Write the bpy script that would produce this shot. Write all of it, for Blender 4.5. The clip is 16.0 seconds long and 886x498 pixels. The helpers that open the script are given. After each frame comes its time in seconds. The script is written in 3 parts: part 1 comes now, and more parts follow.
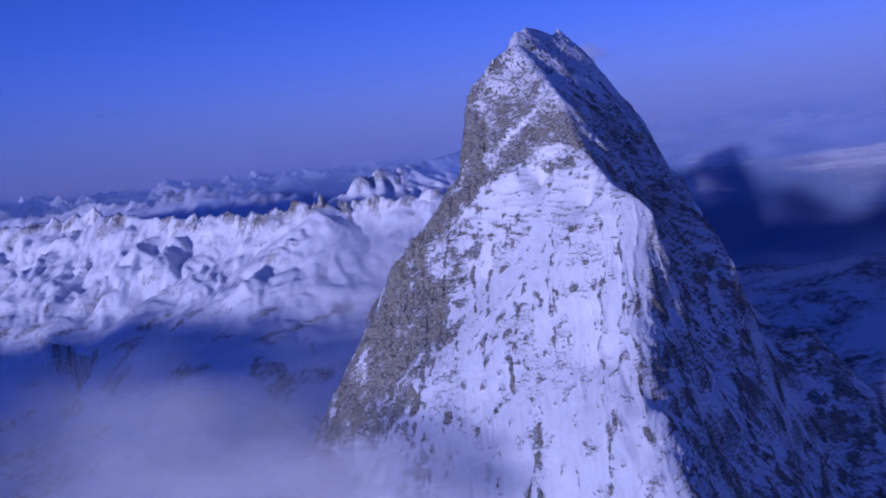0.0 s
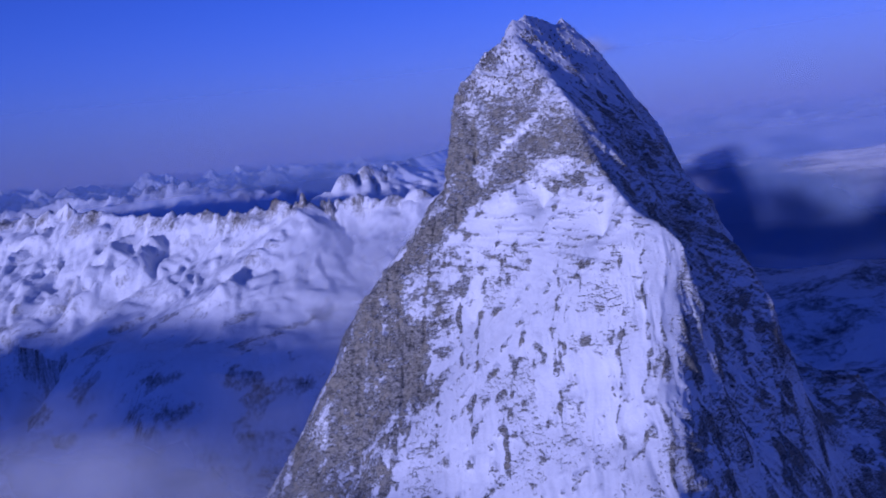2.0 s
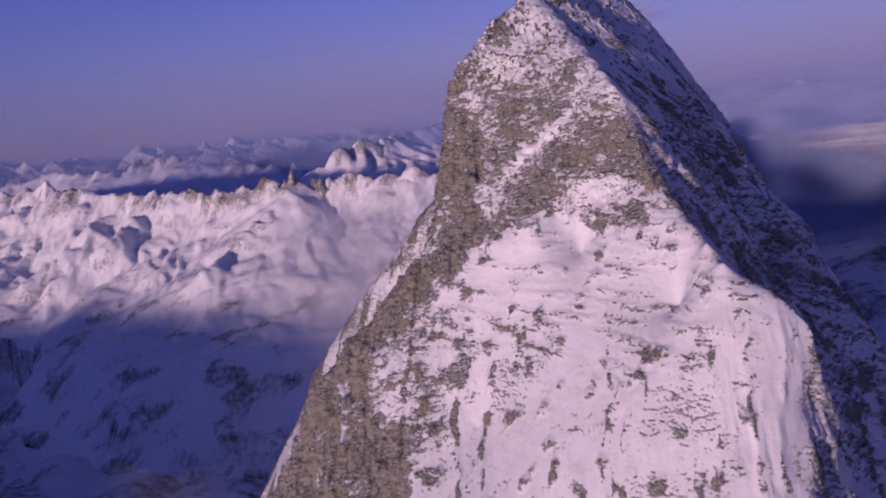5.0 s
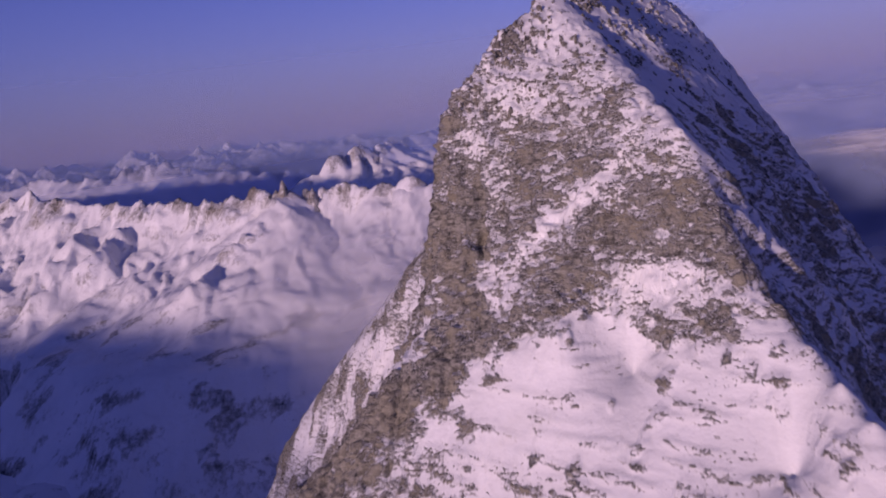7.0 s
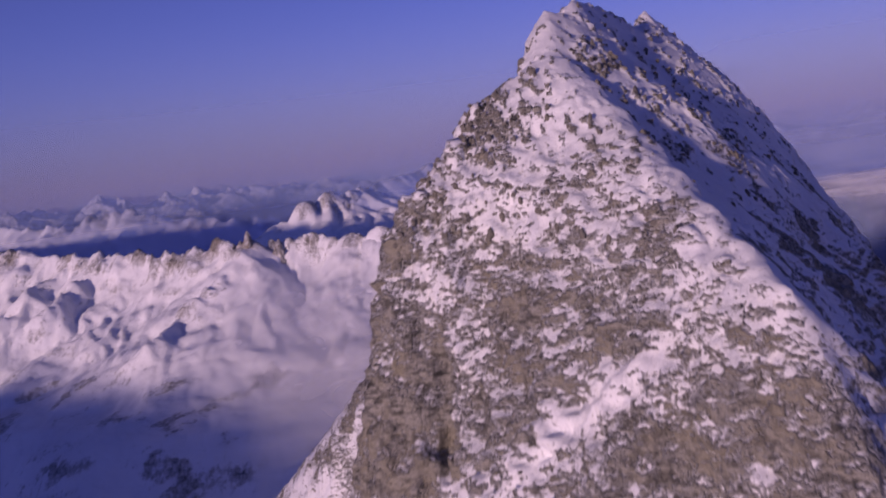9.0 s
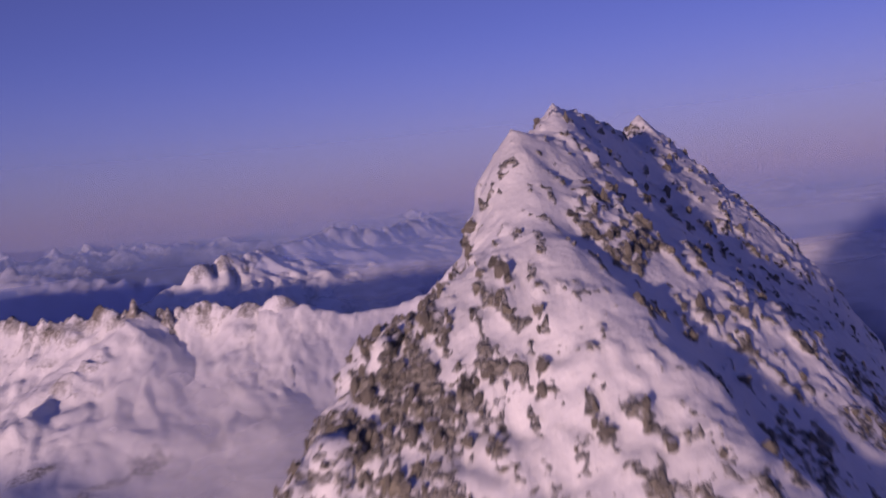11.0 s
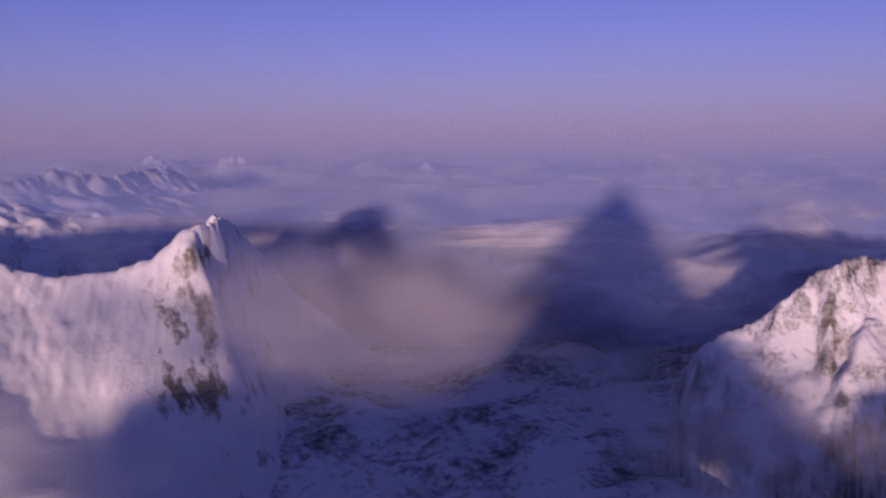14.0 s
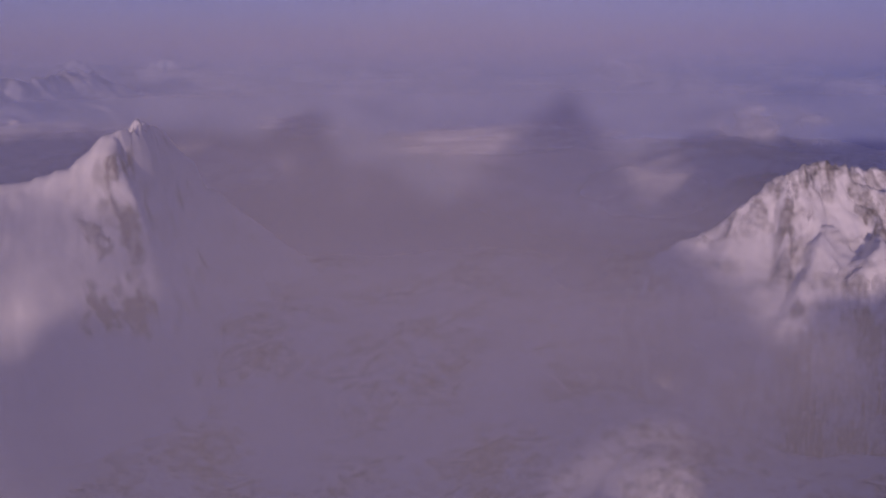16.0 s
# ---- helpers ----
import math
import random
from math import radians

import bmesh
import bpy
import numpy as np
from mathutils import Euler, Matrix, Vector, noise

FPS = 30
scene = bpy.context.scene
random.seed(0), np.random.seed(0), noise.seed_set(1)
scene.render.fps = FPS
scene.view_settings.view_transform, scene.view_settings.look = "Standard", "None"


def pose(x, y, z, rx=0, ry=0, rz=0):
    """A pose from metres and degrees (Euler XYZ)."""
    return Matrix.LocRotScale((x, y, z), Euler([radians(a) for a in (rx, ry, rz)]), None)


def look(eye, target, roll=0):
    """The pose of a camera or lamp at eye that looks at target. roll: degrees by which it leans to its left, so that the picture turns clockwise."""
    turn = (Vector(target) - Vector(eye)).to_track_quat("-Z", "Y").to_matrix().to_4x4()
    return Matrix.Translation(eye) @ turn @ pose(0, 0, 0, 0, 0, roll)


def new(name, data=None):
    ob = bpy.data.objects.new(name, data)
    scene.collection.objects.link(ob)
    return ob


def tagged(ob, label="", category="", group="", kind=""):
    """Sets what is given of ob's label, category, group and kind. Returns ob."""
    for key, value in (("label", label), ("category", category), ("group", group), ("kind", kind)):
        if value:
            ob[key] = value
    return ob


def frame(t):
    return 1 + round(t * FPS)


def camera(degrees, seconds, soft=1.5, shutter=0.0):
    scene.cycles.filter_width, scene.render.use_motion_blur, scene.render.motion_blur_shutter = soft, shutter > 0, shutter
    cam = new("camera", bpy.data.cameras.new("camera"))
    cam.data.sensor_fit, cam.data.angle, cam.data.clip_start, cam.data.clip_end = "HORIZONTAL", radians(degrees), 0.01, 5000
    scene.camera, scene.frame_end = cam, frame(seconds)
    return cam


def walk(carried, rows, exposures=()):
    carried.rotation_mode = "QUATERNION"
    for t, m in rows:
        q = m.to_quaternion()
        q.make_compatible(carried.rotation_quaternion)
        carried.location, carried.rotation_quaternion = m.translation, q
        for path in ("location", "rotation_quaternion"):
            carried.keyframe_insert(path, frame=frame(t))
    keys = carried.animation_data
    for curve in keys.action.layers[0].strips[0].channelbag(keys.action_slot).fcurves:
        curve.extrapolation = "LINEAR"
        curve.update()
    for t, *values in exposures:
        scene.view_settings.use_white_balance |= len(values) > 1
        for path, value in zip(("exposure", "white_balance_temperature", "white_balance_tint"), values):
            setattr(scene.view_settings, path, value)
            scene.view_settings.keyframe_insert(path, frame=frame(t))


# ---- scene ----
cam = camera(51.2, 16.0, 1.8, 0.5)
PATH = [
    (0, (5.72, -2.58, 554.16), (-1.34, 96.54, 542.93), -7.37),
    (0.5, (5.51, 15.07, 555.14), (-0.81, 114.27, 544.27), -7.12),
    (1, (5.37, 32.63, 556.44), (-0.62, 131.83, 545.31), -6.88),
    (1.5, (5.22, 49.86, 557.80), (-0.63, 149.03, 546.35), -6.74),
    (2, (5.03, 66.85, 559.06), (-0.80, 165.97, 547.17), -6.79),
    (2.5, (4.78, 84.37, 560.38), (-1.17, 183.40, 547.82), -6.96),
    (3, (4.59, 102.31, 561.77), (-1.38, 201.26, 548.58), -6.88),
    (3.5, (4.57, 119.68, 563.07), (-1.46, 218.52, 549.13), -6.84),
    (4, (4.62, 136.68, 564.22), (-1.53, 235.42, 549.69), -6.71),
    (6.5, (3.28, 220.22, 573.55), (-2.87, 318.85, 558.27), -7.14),
    (7, (3.64, 237.20, 575.04), (-2.34, 335.91, 560.14), -6.98),
    (7.5, (4.17, 254.29, 576.82), (-1.58, 353.12, 562.70), -6.93),
    (8, (4.88, 270.43, 578.57), (-0.32, 369.43, 565.44), -6.66),
    (8.2, (5.18, 276.51, 579.06), (0.26, 375.58, 566.33), -6.53),
    (10.3, (6.59, 339.71, 592.72), (9.76, 439.40, 585.63), -7.36),
    (10.5, (6.90, 346.26, 593.49), (11.66, 445.94, 587.04), -6.34),
    (11, (8.53, 363.74, 596.41), (16.82, 463.22, 590.61), -5.80),
    (11.5, (10.79, 381.33, 599.17), (23.25, 480.42, 594.12), -4.76),
    (12, (13.67, 399.02, 602.11), (30.82, 497.41, 597.18), -3.36),
    (12.5, (17.67, 415.33, 605.21), (39.78, 512.68, 599.35), -2.40),
    (13, (23.61, 433.02, 607.51), (50.07, 529.15, 599.80), -1.42),
    (13.5, (30.34, 447.79, 609.10), (60.23, 542.71, 599.28), -1.00),
    (14, (36.42, 461.95, 609.80), (70.64, 555.14, 597.77), -0.60),
    (14.5, (41.91, 478.17, 608.00), (80.11, 569.42, 593.39), -0.35),
    (15, (47.01, 494.08, 605.20), (85.72, 584.69, 588.11), -0.40),
    (15.5, (51.98, 509.91, 602.00), (90.54, 600.02, 582.18), -0.50),
    (16, (57.03, 525.55, 598.60), (96.39, 614.87, 576.86), -0.45),
]
EXPOSURES = [(0, -0.08, 4550, 52), (2.55, -0.08, 4500, 52), (3.5, 0.0, 6600, 62), (9, 0.0, 6600, 62), (10.3, 0.04, 7000, 60), (12.5, 0.12, 7100, 60), (14.8, 0.22, 7200, 60), (15.5, 0.2, 7200, 60), (16, -0.2, 6700, 56)]
walk(cam, [(t, look(eye, target, roll)) for t, eye, target, roll in PATH], EXPOSURES)

# ---- sky, sun ----
SUN_AZ, SUN_EL = 31.0, 3.0          # the light travels towards this bearing (from +y to +x), this far below level
world = bpy.data.worlds.new("sky")
scene.world = world
world.use_nodes = True
wn = world.node_tree
sky = wn.nodes.new("ShaderNodeTexSky")
sky.sky_type = "NISHITA"
sky.sun_disc = False
sky.sun_elevation = radians(SUN_EL)
sky.sun_rotation = radians(SUN_AZ + 180)
sky.altitude = 4500
sky.air_density, sky.dust_density, sky.ozone_density = 1.0, 0.4, 3.0
wn.nodes["Background"].inputs["Strength"].default_value = 0.155
tint = wn.nodes.new("ShaderNodeMixRGB")        # violet alpine dawn
tint.blend_type = "MULTIPLY"
tint.inputs["Fac"].default_value = 1.0
tint.inputs["Color2"].default_value = (1.2, 0.68, 0.9, 1)
wn.links.new(sky.outputs["Color"], tint.inputs["Color1"])
wn.links.new(tint.outputs["Color"], wn.nodes["Background"].inputs["Color"])

sun = new("sun", bpy.data.lights.new("sun", "SUN"))
sun.data.energy, sun.data.angle, sun.data.color = 2.45, radians(1.7), (1.0, 0.91, 0.69)
LIGHT = Vector((math.sin(radians(SUN_AZ)) * math.cos(radians(SUN_EL)), math.cos(radians(SUN_AZ)) * math.cos(radians(SUN_EL)), -math.sin(radians(SUN_EL))))
sun.matrix_world = look((-900, -1400, 900), Vector((-900, -1400, 900)) + LIGHT)


scene.cycles.transparent_max_bounces = 40


# ---- noise on arrays ----
PERM = np.random.RandomState(7).permutation(512)
GRAD = np.random.RandomState(8).normal(size=(512, 3))
GRAD /= np.linalg.norm(GRAD, axis=1)[:, None]


def perlin(x, y, z):
    xi, yi, zi = np.floor(x).astype(int), np.floor(y).astype(int), np.floor(z).astype(int)
    fx, fy, fz = x - xi, y - yi, z - zi
    u, v, w = (f * f * f * (f * (f * 6 - 15) + 10) for f in (fx, fy, fz))

    def corner(a, b, c):
        g = GRAD[PERM[(PERM[(PERM[(xi + a) % 512] + yi + b) % 512] + zi + c) % 512]]
        return g[..., 0] * (fx - a) + g[..., 1] * (fy - b) + g[..., 2] * (fz - c)

    def mix(a, b, k):
        return a + k * (b - a)
    low = mix(mix(corner(0, 0, 0), corner(1, 0, 0), u), mix(corner(0, 1, 0), corner(1, 1, 0), u), v)
    high = mix(mix(corner(0, 0, 1), corner(1, 0, 1), u), mix(corner(0, 1, 1), corner(1, 1, 1), u), v)
    return mix(low, high, w) * 1.6


def fbm(x, y, z, octaves=4, gain=0.5):
    out, amp = 0.0, 1.0
    for k in range(octaves):
        out = out + amp * perlin(x * 2 ** k + 17.3 * k, y * 2 ** k + 5.1 * k, z * 2 ** k)
        amp *= gain
    return out


def ridged(x, y, z, octaves=4, gain=0.5):
    out, amp = 0.0, 1.0
    for k in range(octaves):
        out = out + amp * (1 - 2 * np.abs(perlin(x * 2 ** k + 9.7 * k, y * 2 ** k + 3.3 * k, z * 2 ** k)))
        amp *= gain
    return out


def smooth(a, b, x):
    k = np.clip((x - a) / (b - a), 0, 1)
    return k * k * (3 - 2 * k)


# ---- materials ----
def material(name):
    m = bpy.data.materials.new(name)
    m.use_nodes = True
    return m, m.node_tree.nodes, m.node_tree.links, m.node_tree.nodes["Principled BSDF"]


def noise_node(nodes, links, scale, detail, rough=0.55, stretch=(1, 1, 1)):
    geo = nodes.new("ShaderNodeNewGeometry")
    mp = nodes.new("ShaderNodeMapping")
    mp.inputs["Scale"].default_value = stretch
    links.new(geo.outputs["Position"], mp.inputs["Vector"])
    n = nodes.new("ShaderNodeTexNoise")
    n.inputs["Scale"].default_value, n.inputs["Detail"].default_value, n.inputs["Roughness"].default_value = scale, detail, rough
    links.new(mp.outputs["Vector"], n.inputs["Vector"])
    return n.outputs["Fac"]


def ramp_node(nodes, links, fac, stops):
    r = nodes.new("ShaderNodeValToRGB")
    while len(r.color_ramp.elements) < len(stops):
        r.color_ramp.elements.new(0.5)
    for e, (p, c) in zip(r.color_ramp.elements, stops):
        e.position, e.color = p, (*c, 1)
    links.new(fac, r.inputs["Fac"])
    return r.outputs["Color"]


def math_node(nodes, links, op, a, b):
    m = nodes.new("ShaderNodeMath")
    m.operation = op
    for k, v in enumerate((a, b)):
        if isinstance(v, (int, float)):
            m.inputs[k].default_value = v
        else:
            links.new(v, m.inputs[k])
    return m.outputs[0]


def mountain_material(name, grain, rock_dark, rock_light, rock_warm, snow_col, bump=0.6, snow_relief=1.12, broken=1.15, edge=(0.36, 0.66)):
    """Rock under snow: the vertex value "snow" says where it lies, finer noise breaks its edge."""
    m, nodes, links, bsdf = material(name)
    at = nodes.new("ShaderNodeAttribute")
    at.attribute_name = "snow"
    fine = noise_node(nodes, links, 1.0 * grain, 8, 0.72)
    streak = noise_node(nodes, links, 0.9 * grain, 4, 0.6, (1, 1, 0.3))
    k = math_node(nodes, links, "MULTIPLY_ADD", fine, broken)
    k.node.inputs[2].default_value = -broken / 2
    k2 = math_node(nodes, links, "MULTIPLY_ADD", streak, 0.5)
    k2.node.inputs[2].default_value = -0.25
    cover = math_node(nodes, links, "ADD", math_node(nodes, links, "ADD", at.outputs["Fac"], k), k2)
    mask = ramp_node(nodes, links, cover, [(edge[0], (0, 0, 0)), (edge[1], (1, 1, 1))])
    tone = noise_node(nodes, links, 0.12 * grain, 5, 0.6)
    layers = noise_node(nodes, links, 0.5 * grain, 5, 0.65, (0.5, 0.5, 2.2))
    rock = ramp_node(nodes, links, layers, [(0.33, tuple(c * 0.45 for c in rock_dark)), (0.42, rock_dark), (0.5, rock_light), (0.6, rock_light), (0.7, rock_dark)])
    warm = nodes.new("ShaderNodeMixRGB")
    links.new(ramp_node(nodes, links, tone, [(0.45, (0, 0, 0)), (0.62, (1, 1, 1))]), warm.inputs["Fac"])
    links.new(rock, warm.inputs["Color1"])
    warm.inputs["Color2"].default_value = (*rock_warm, 1)
    snow_tone = ramp_node(nodes, links, noise_node(nodes, links, 0.08 * grain, 4), [(0.3, tuple(c * 0.9 for c in snow_col)), (0.7, snow_col)])
    col = nodes.new("ShaderNodeMixRGB")
    links.new(mask, col.inputs["Fac"])
    links.new(warm.outputs["Color"], col.inputs["Color1"])
    links.new(snow_tone, col.inputs["Color2"])
    links.new(col.outputs["Color"], bsdf.inputs["Base Color"])
    bsdf.inputs["Roughness"].default_value = 0.85
    bsdf.inputs["Specular IOR Level"].default_value = 0.2
    relief = noise_node(nodes, links, 0.9 * grain, 7, 0.7)
    height = math_node(nodes, links, "MULTIPLY", relief, math_node(nodes, links, "SUBTRACT", snow_relief, mask))
    b = nodes.new("ShaderNodeBump")
    b.inputs["Strength"].default_value, b.inputs["Distance"].default_value = bump, 1.2 / grain
    links.new(height, b.inputs["Height"])
    links.new(b.outputs["Normal"], bsdf.inputs["Normal"])
    return m


def shifted(nodes, links, up, turn, stretch):
    """The place in the world, moved up or down and turned into the lie of the rock beds."""
    geo = nodes.new("ShaderNodeNewGeometry")
    mp = nodes.new("ShaderNodeMapping")
    mp.inputs["Location"].default_value = (0, 0, up)
    links.new(geo.outputs["Position"], mp.inputs["Vector"])
    beds = nodes.new("ShaderNodeMapping")
    beds.inputs["Rotation"].default_value = turn
    beds.inputs["Scale"].default_value = stretch
    links.new(mp.outputs["Vector"], beds.inputs["Vector"])
    return beds.outputs["Vector"]


def peak_material(name, rock_dark, rock_light, rock_warm, snow_col):
    """Bedded rock with snow on its ledges: the vertex value "snow" says how much lies there, the small relief where it holds."""
    m, nodes, links, bsdf = material(name)
    at = nodes.new("ShaderNodeAttribute")
    at.attribute_name = "snow"

    def relief(up):
        out = None
        for scale, detail, turn, stretch, weight in ((0.42, 5, (0.2, 0.45, 0.3), (1, 1, 1.7), 1.0), (1.5, 4, (-0.1, -0.6, 0.2), (1, 1, 1.5), 0.34)):
            n = nodes.new("ShaderNodeTexNoise")
            n.inputs["Scale"].default_value, n.inputs["Detail"].default_value, n.inputs["Roughness"].default_value = scale, detail, 0.6
            links.new(shifted(nodes, links, up, turn, stretch), n.inputs["Vector"])
            w = math_node(nodes, links, "MULTIPLY", n.outputs["Fac"], weight)
            out = w if out is None else math_node(nodes, links, "ADD", out, w)
        return out
    here = relief(0.0)
    above = relief(0.32)
    ledge = math_node(nodes, links, "SUBTRACT", here, above)                # positive where the rock falls back above
    dust = noise_node(nodes, links, 2.2, 4, 0.58)
    k = math_node(nodes, links, "MULTIPLY_ADD", ledge, 1.9)
    links.new(at.outputs["Fac"], k.node.inputs[2])
    k2 = math_node(nodes, links, "MULTIPLY_ADD", dust, 0.55)
    k2.node.inputs[2].default_value = -0.275
    cover = math_node(nodes, links, "ADD", k, k2)
    mask = ramp_node(nodes, links, cover, [(0.34, (0, 0, 0)), (0.69, (1, 1, 1))])
    tone = noise_node(nodes, links, 0.17, 5, 0.62)
    layers = noise_node(nodes, links, 0.8, 6, 0.65, (0.6, 0.6, 1.8))
    rock = ramp_node(nodes, links, layers, [(0.32, tuple(c * 0.55 for c in rock_dark)), (0.45, rock_dark), (0.55, rock_light), (0.66, rock_dark)])
    warm = nodes.new("ShaderNodeMixRGB")
    links.new(ramp_node(nodes, links, tone, [(0.46, (0, 0, 0)), (0.6, (0.85, 0.85, 0.85))]), warm.inputs["Fac"])
    links.new(rock, warm.inputs["Color1"])
    warm.inputs["Color2"].default_value = (*rock_warm, 1)
    snow_tone = ramp_node(nodes, links, noise_node(nodes, links, 0.14, 5, 0.6), [(0.3, tuple(c * 0.88 for c in snow_col)), (0.7, snow_col)])
    col = nodes.new("ShaderNodeMixRGB")
    links.new(mask, col.inputs["Fac"])
    links.new(warm.outputs["Color"], col.inputs["Color1"])
    links.new(snow_tone, col.inputs["Color2"])
    links.new(col.outputs["Color"], bsdf.inputs["Base Color"])
    bsdf.inputs["Roughness"].default_value = 0.88
    bsdf.inputs["Specular IOR Level"].default_value = 0.15
    small = math_node(nodes, links, "MULTIPLY_ADD", noise_node(nodes, links, 3.2, 5, 0.65), 0.16)
    links.new(here, small.node.inputs[2])
    height = math_node(nodes, links, "MULTIPLY", small, math_node(nodes, links, "SUBTRACT", 1.0, math_node(nodes, links, "MULTIPLY", mask, 0.86)))
    b = nodes.new("ShaderNodeBump")
    b.inputs["Strength"].default_value, b.inputs["Distance"].default_value = 0.9, 1.6
    links.new(height, b.inputs["Height"])
    links.new(b.outputs["Normal"], bsdf.inputs["Normal"])
    return m


SNOW = (0.89, 0.9, 0.93)
PEAK_MAT = peak_material("peak_rock_and_snow", (0.135, 0.132, 0.122), (0.38, 0.37, 0.335), (0.30, 0.28, 0.222), (0.81, 0.825, 0.85))
RANGE_MAT = mountain_material("range_rock_and_snow", 0.16, (0.10, 0.10, 0.105), (0.24, 0.225, 0.21), (0.26, 0.23, 0.19), SNOW, 0.7, 1.25, 0.7, (0.34, 0.68))
FAR_MAT = mountain_material("far_rock_and_snow", 0.06, (0.09, 0.095, 0.11), (0.18, 0.18, 0.19), (0.2, 0.19, 0.18), SNOW)


def cloud_material(name, scale, low, high, peak, colour, spread=0):
    """Thin vapour: noise gives its density, the vertex value "fade" lets it run out at the edge."""
    m, nodes, links, bsdf = material(name)
    nodes.remove(bsdf)
    at = nodes.new("ShaderNodeAttribute")
    at.attribute_name = "fade"
    n = noise_node(nodes, links, scale, 5, 0.52, (1, 1, 1.6))
    big = noise_node(nodes, links, scale * 0.3, 3, 0.5)
    both = math_node(nodes, links, "ADD", math_node(nodes, links, "MULTIPLY", n, 0.55), math_node(nodes, links, "MULTIPLY", big, 0.45))
    dens = ramp_node(nodes, links, both, [(low, (0, 0, 0)), (high, (peak, peak, peak))])
    alpha = math_node(nodes, links, "MULTIPLY", dens, at.outputs["Fac"])
    diff, trans, add, clear, mix = (nodes.new("ShaderNode" + k) for k in ("BsdfDiffuse", "BsdfTranslucent", "MixShader", "BsdfTransparent", "MixShader"))
    diff.inputs["Color"].default_value = trans.inputs["Color"].default_value = (*colour, 1)
    if spread:
        diff = nodes.new("ShaderNodeSubsurfaceScattering")
        diff.falloff = "BURLEY"
        diff.inputs["Color"].default_value = (*colour, 1)
        diff.inputs["Scale"].default_value = spread
        diff.inputs["Radius"].default_value = (1, 1, 1)
        add.inputs["Fac"].default_value = 0.15
    links.new(diff.outputs[0], add.inputs[1])
    links.new(trans.outputs[0], add.inputs[2])
    links.new(alpha, mix.inputs["Fac"])
    links.new(clear.outputs[0], mix.inputs[1])
    links.new(add.outputs[0], mix.inputs[2])
    links.new(mix.outputs[0], nodes["Material Output"].inputs["Surface"])
    return m


CLOUD_MAT = cloud_material("cloud_vapour", 0.011, 0.34, 0.64, 0.66, (0.8, 0.81, 0.84))
WISP_MAT = cloud_material("cloud_wisp", 0.05, 0.25, 0.66, 0.16, (0.86, 0.84, 0.84))
BANK_MAT = cloud_material("cloud_bank", 0.02, 0.3, 0.66, 0.45, (0.75, 0.76, 0.82))


# ---- mesh helpers ----
def sheet(name, x, y, z, mat, values=(), keep=None, of=None):
    """A grid mesh from equal 2-d arrays; values: named numbers for its points; keep: which points stay; of: which cells, by their first corner."""
    rows, cols = x.shape
    index = np.arange(rows * cols).reshape(rows, cols)
    quads = np.stack([index[:-1, :-1], index[:-1, 1:], index[1:, 1:], index[1:, :-1]], -1).reshape(-1, 4)
    points = np.stack([x, y, z], -1).reshape(-1, 3)
    if keep is not None or of is not None:
        quads = quads[keep.reshape(-1)[quads].any(1) if of is None else of.reshape(-1)[quads[:, 0]]]
        used = np.unique(quads)
        renum = np.zeros(len(points), int)
        renum[used] = np.arange(len(used))
        points, quads = points[used], renum[quads]
        values = [(n, v.reshape(-1)[used]) for n, v in values]
    me = bpy.data.meshes.new(name)
    me.vertices.add(len(points))
    me.vertices.foreach_set("co", points.astype(np.float32).ravel())
    me.loops.add(len(quads) * 4)
    me.loops.foreach_set("vertex_index", quads.astype(np.int32).ravel())
    me.polygons.add(len(quads))
    me.polygons.foreach_set("loop_start", np.arange(0, len(quads) * 4, 4, dtype=np.int32))
    me.polygons.foreach_set("use_smooth", np.ones(len(quads), dtype=bool))
    me.update(calc_edges=True)
    me.validate()
    for n, v in values:
        me.attributes.new(n, "FLOAT", "POINT").data.foreach_set("value", np.asarray(v, np.float32).ravel())
    me.materials.append(mat)
    return new(name, me)


def normals(x, y, z):
    p = np.stack([x, y, z], -1)
    n = np.cross(np.gradient(p, axis=1), np.gradient(p, axis=0))
    n /= np.linalg.norm(n, axis=-1)[..., None] + 1e-9
    return n * np.sign(n[..., 2:3] + 1e-9)


def along(points, step):
    """Points every step metres on a polyline."""
    out = []
    for a, b in zip(points[:-1], points[1:]):
        a, b = np.array(a, float), np.array(b, float)
        n = max(1, round(np.linalg.norm((b - a)[:2]) / step))
        out += [a + (b - a) * k / n for k in range(n)]
    return out + [np.array(points[-1], float)]


# ---- the great peak ----
SUMMIT_RIDGE = [(20.6, 434.5, 600.9), (23, 438, 600.4), (25.2, 440, 602.2), (26.3, 445, 603.5), (30.2, 451.7, 602.9), (34, 459, 601.6), (37.5, 465, 600.4), (40.2, 470, 600.5), (43.3, 475, 603.8)]
EAST_RIDGE = [(20.6, 434.5, 600.9), (20.7, 431, 599.1), (20.3, 426.5, 595.8), (20.8, 421, 592.9), (23.5, 416.5, 589.4), (26, 411.5, 585.5), (28.5, 406, 581), (33, 381, 568), (36, 378, 559), (40.3, 372.5, 547), (43, 358, 538.5),
              (45.5, 344, 532.7), (53, 341, 527), (59, 338, 519.5), (52.5, 330, 506), (48.8, 318, 487), (47.3, 301, 473), (45.5, 290, 463), (48.5, 284, 461), (48, 270, 451), (52, 240, 432), (64, 215, 410), (100, 150, 365)]
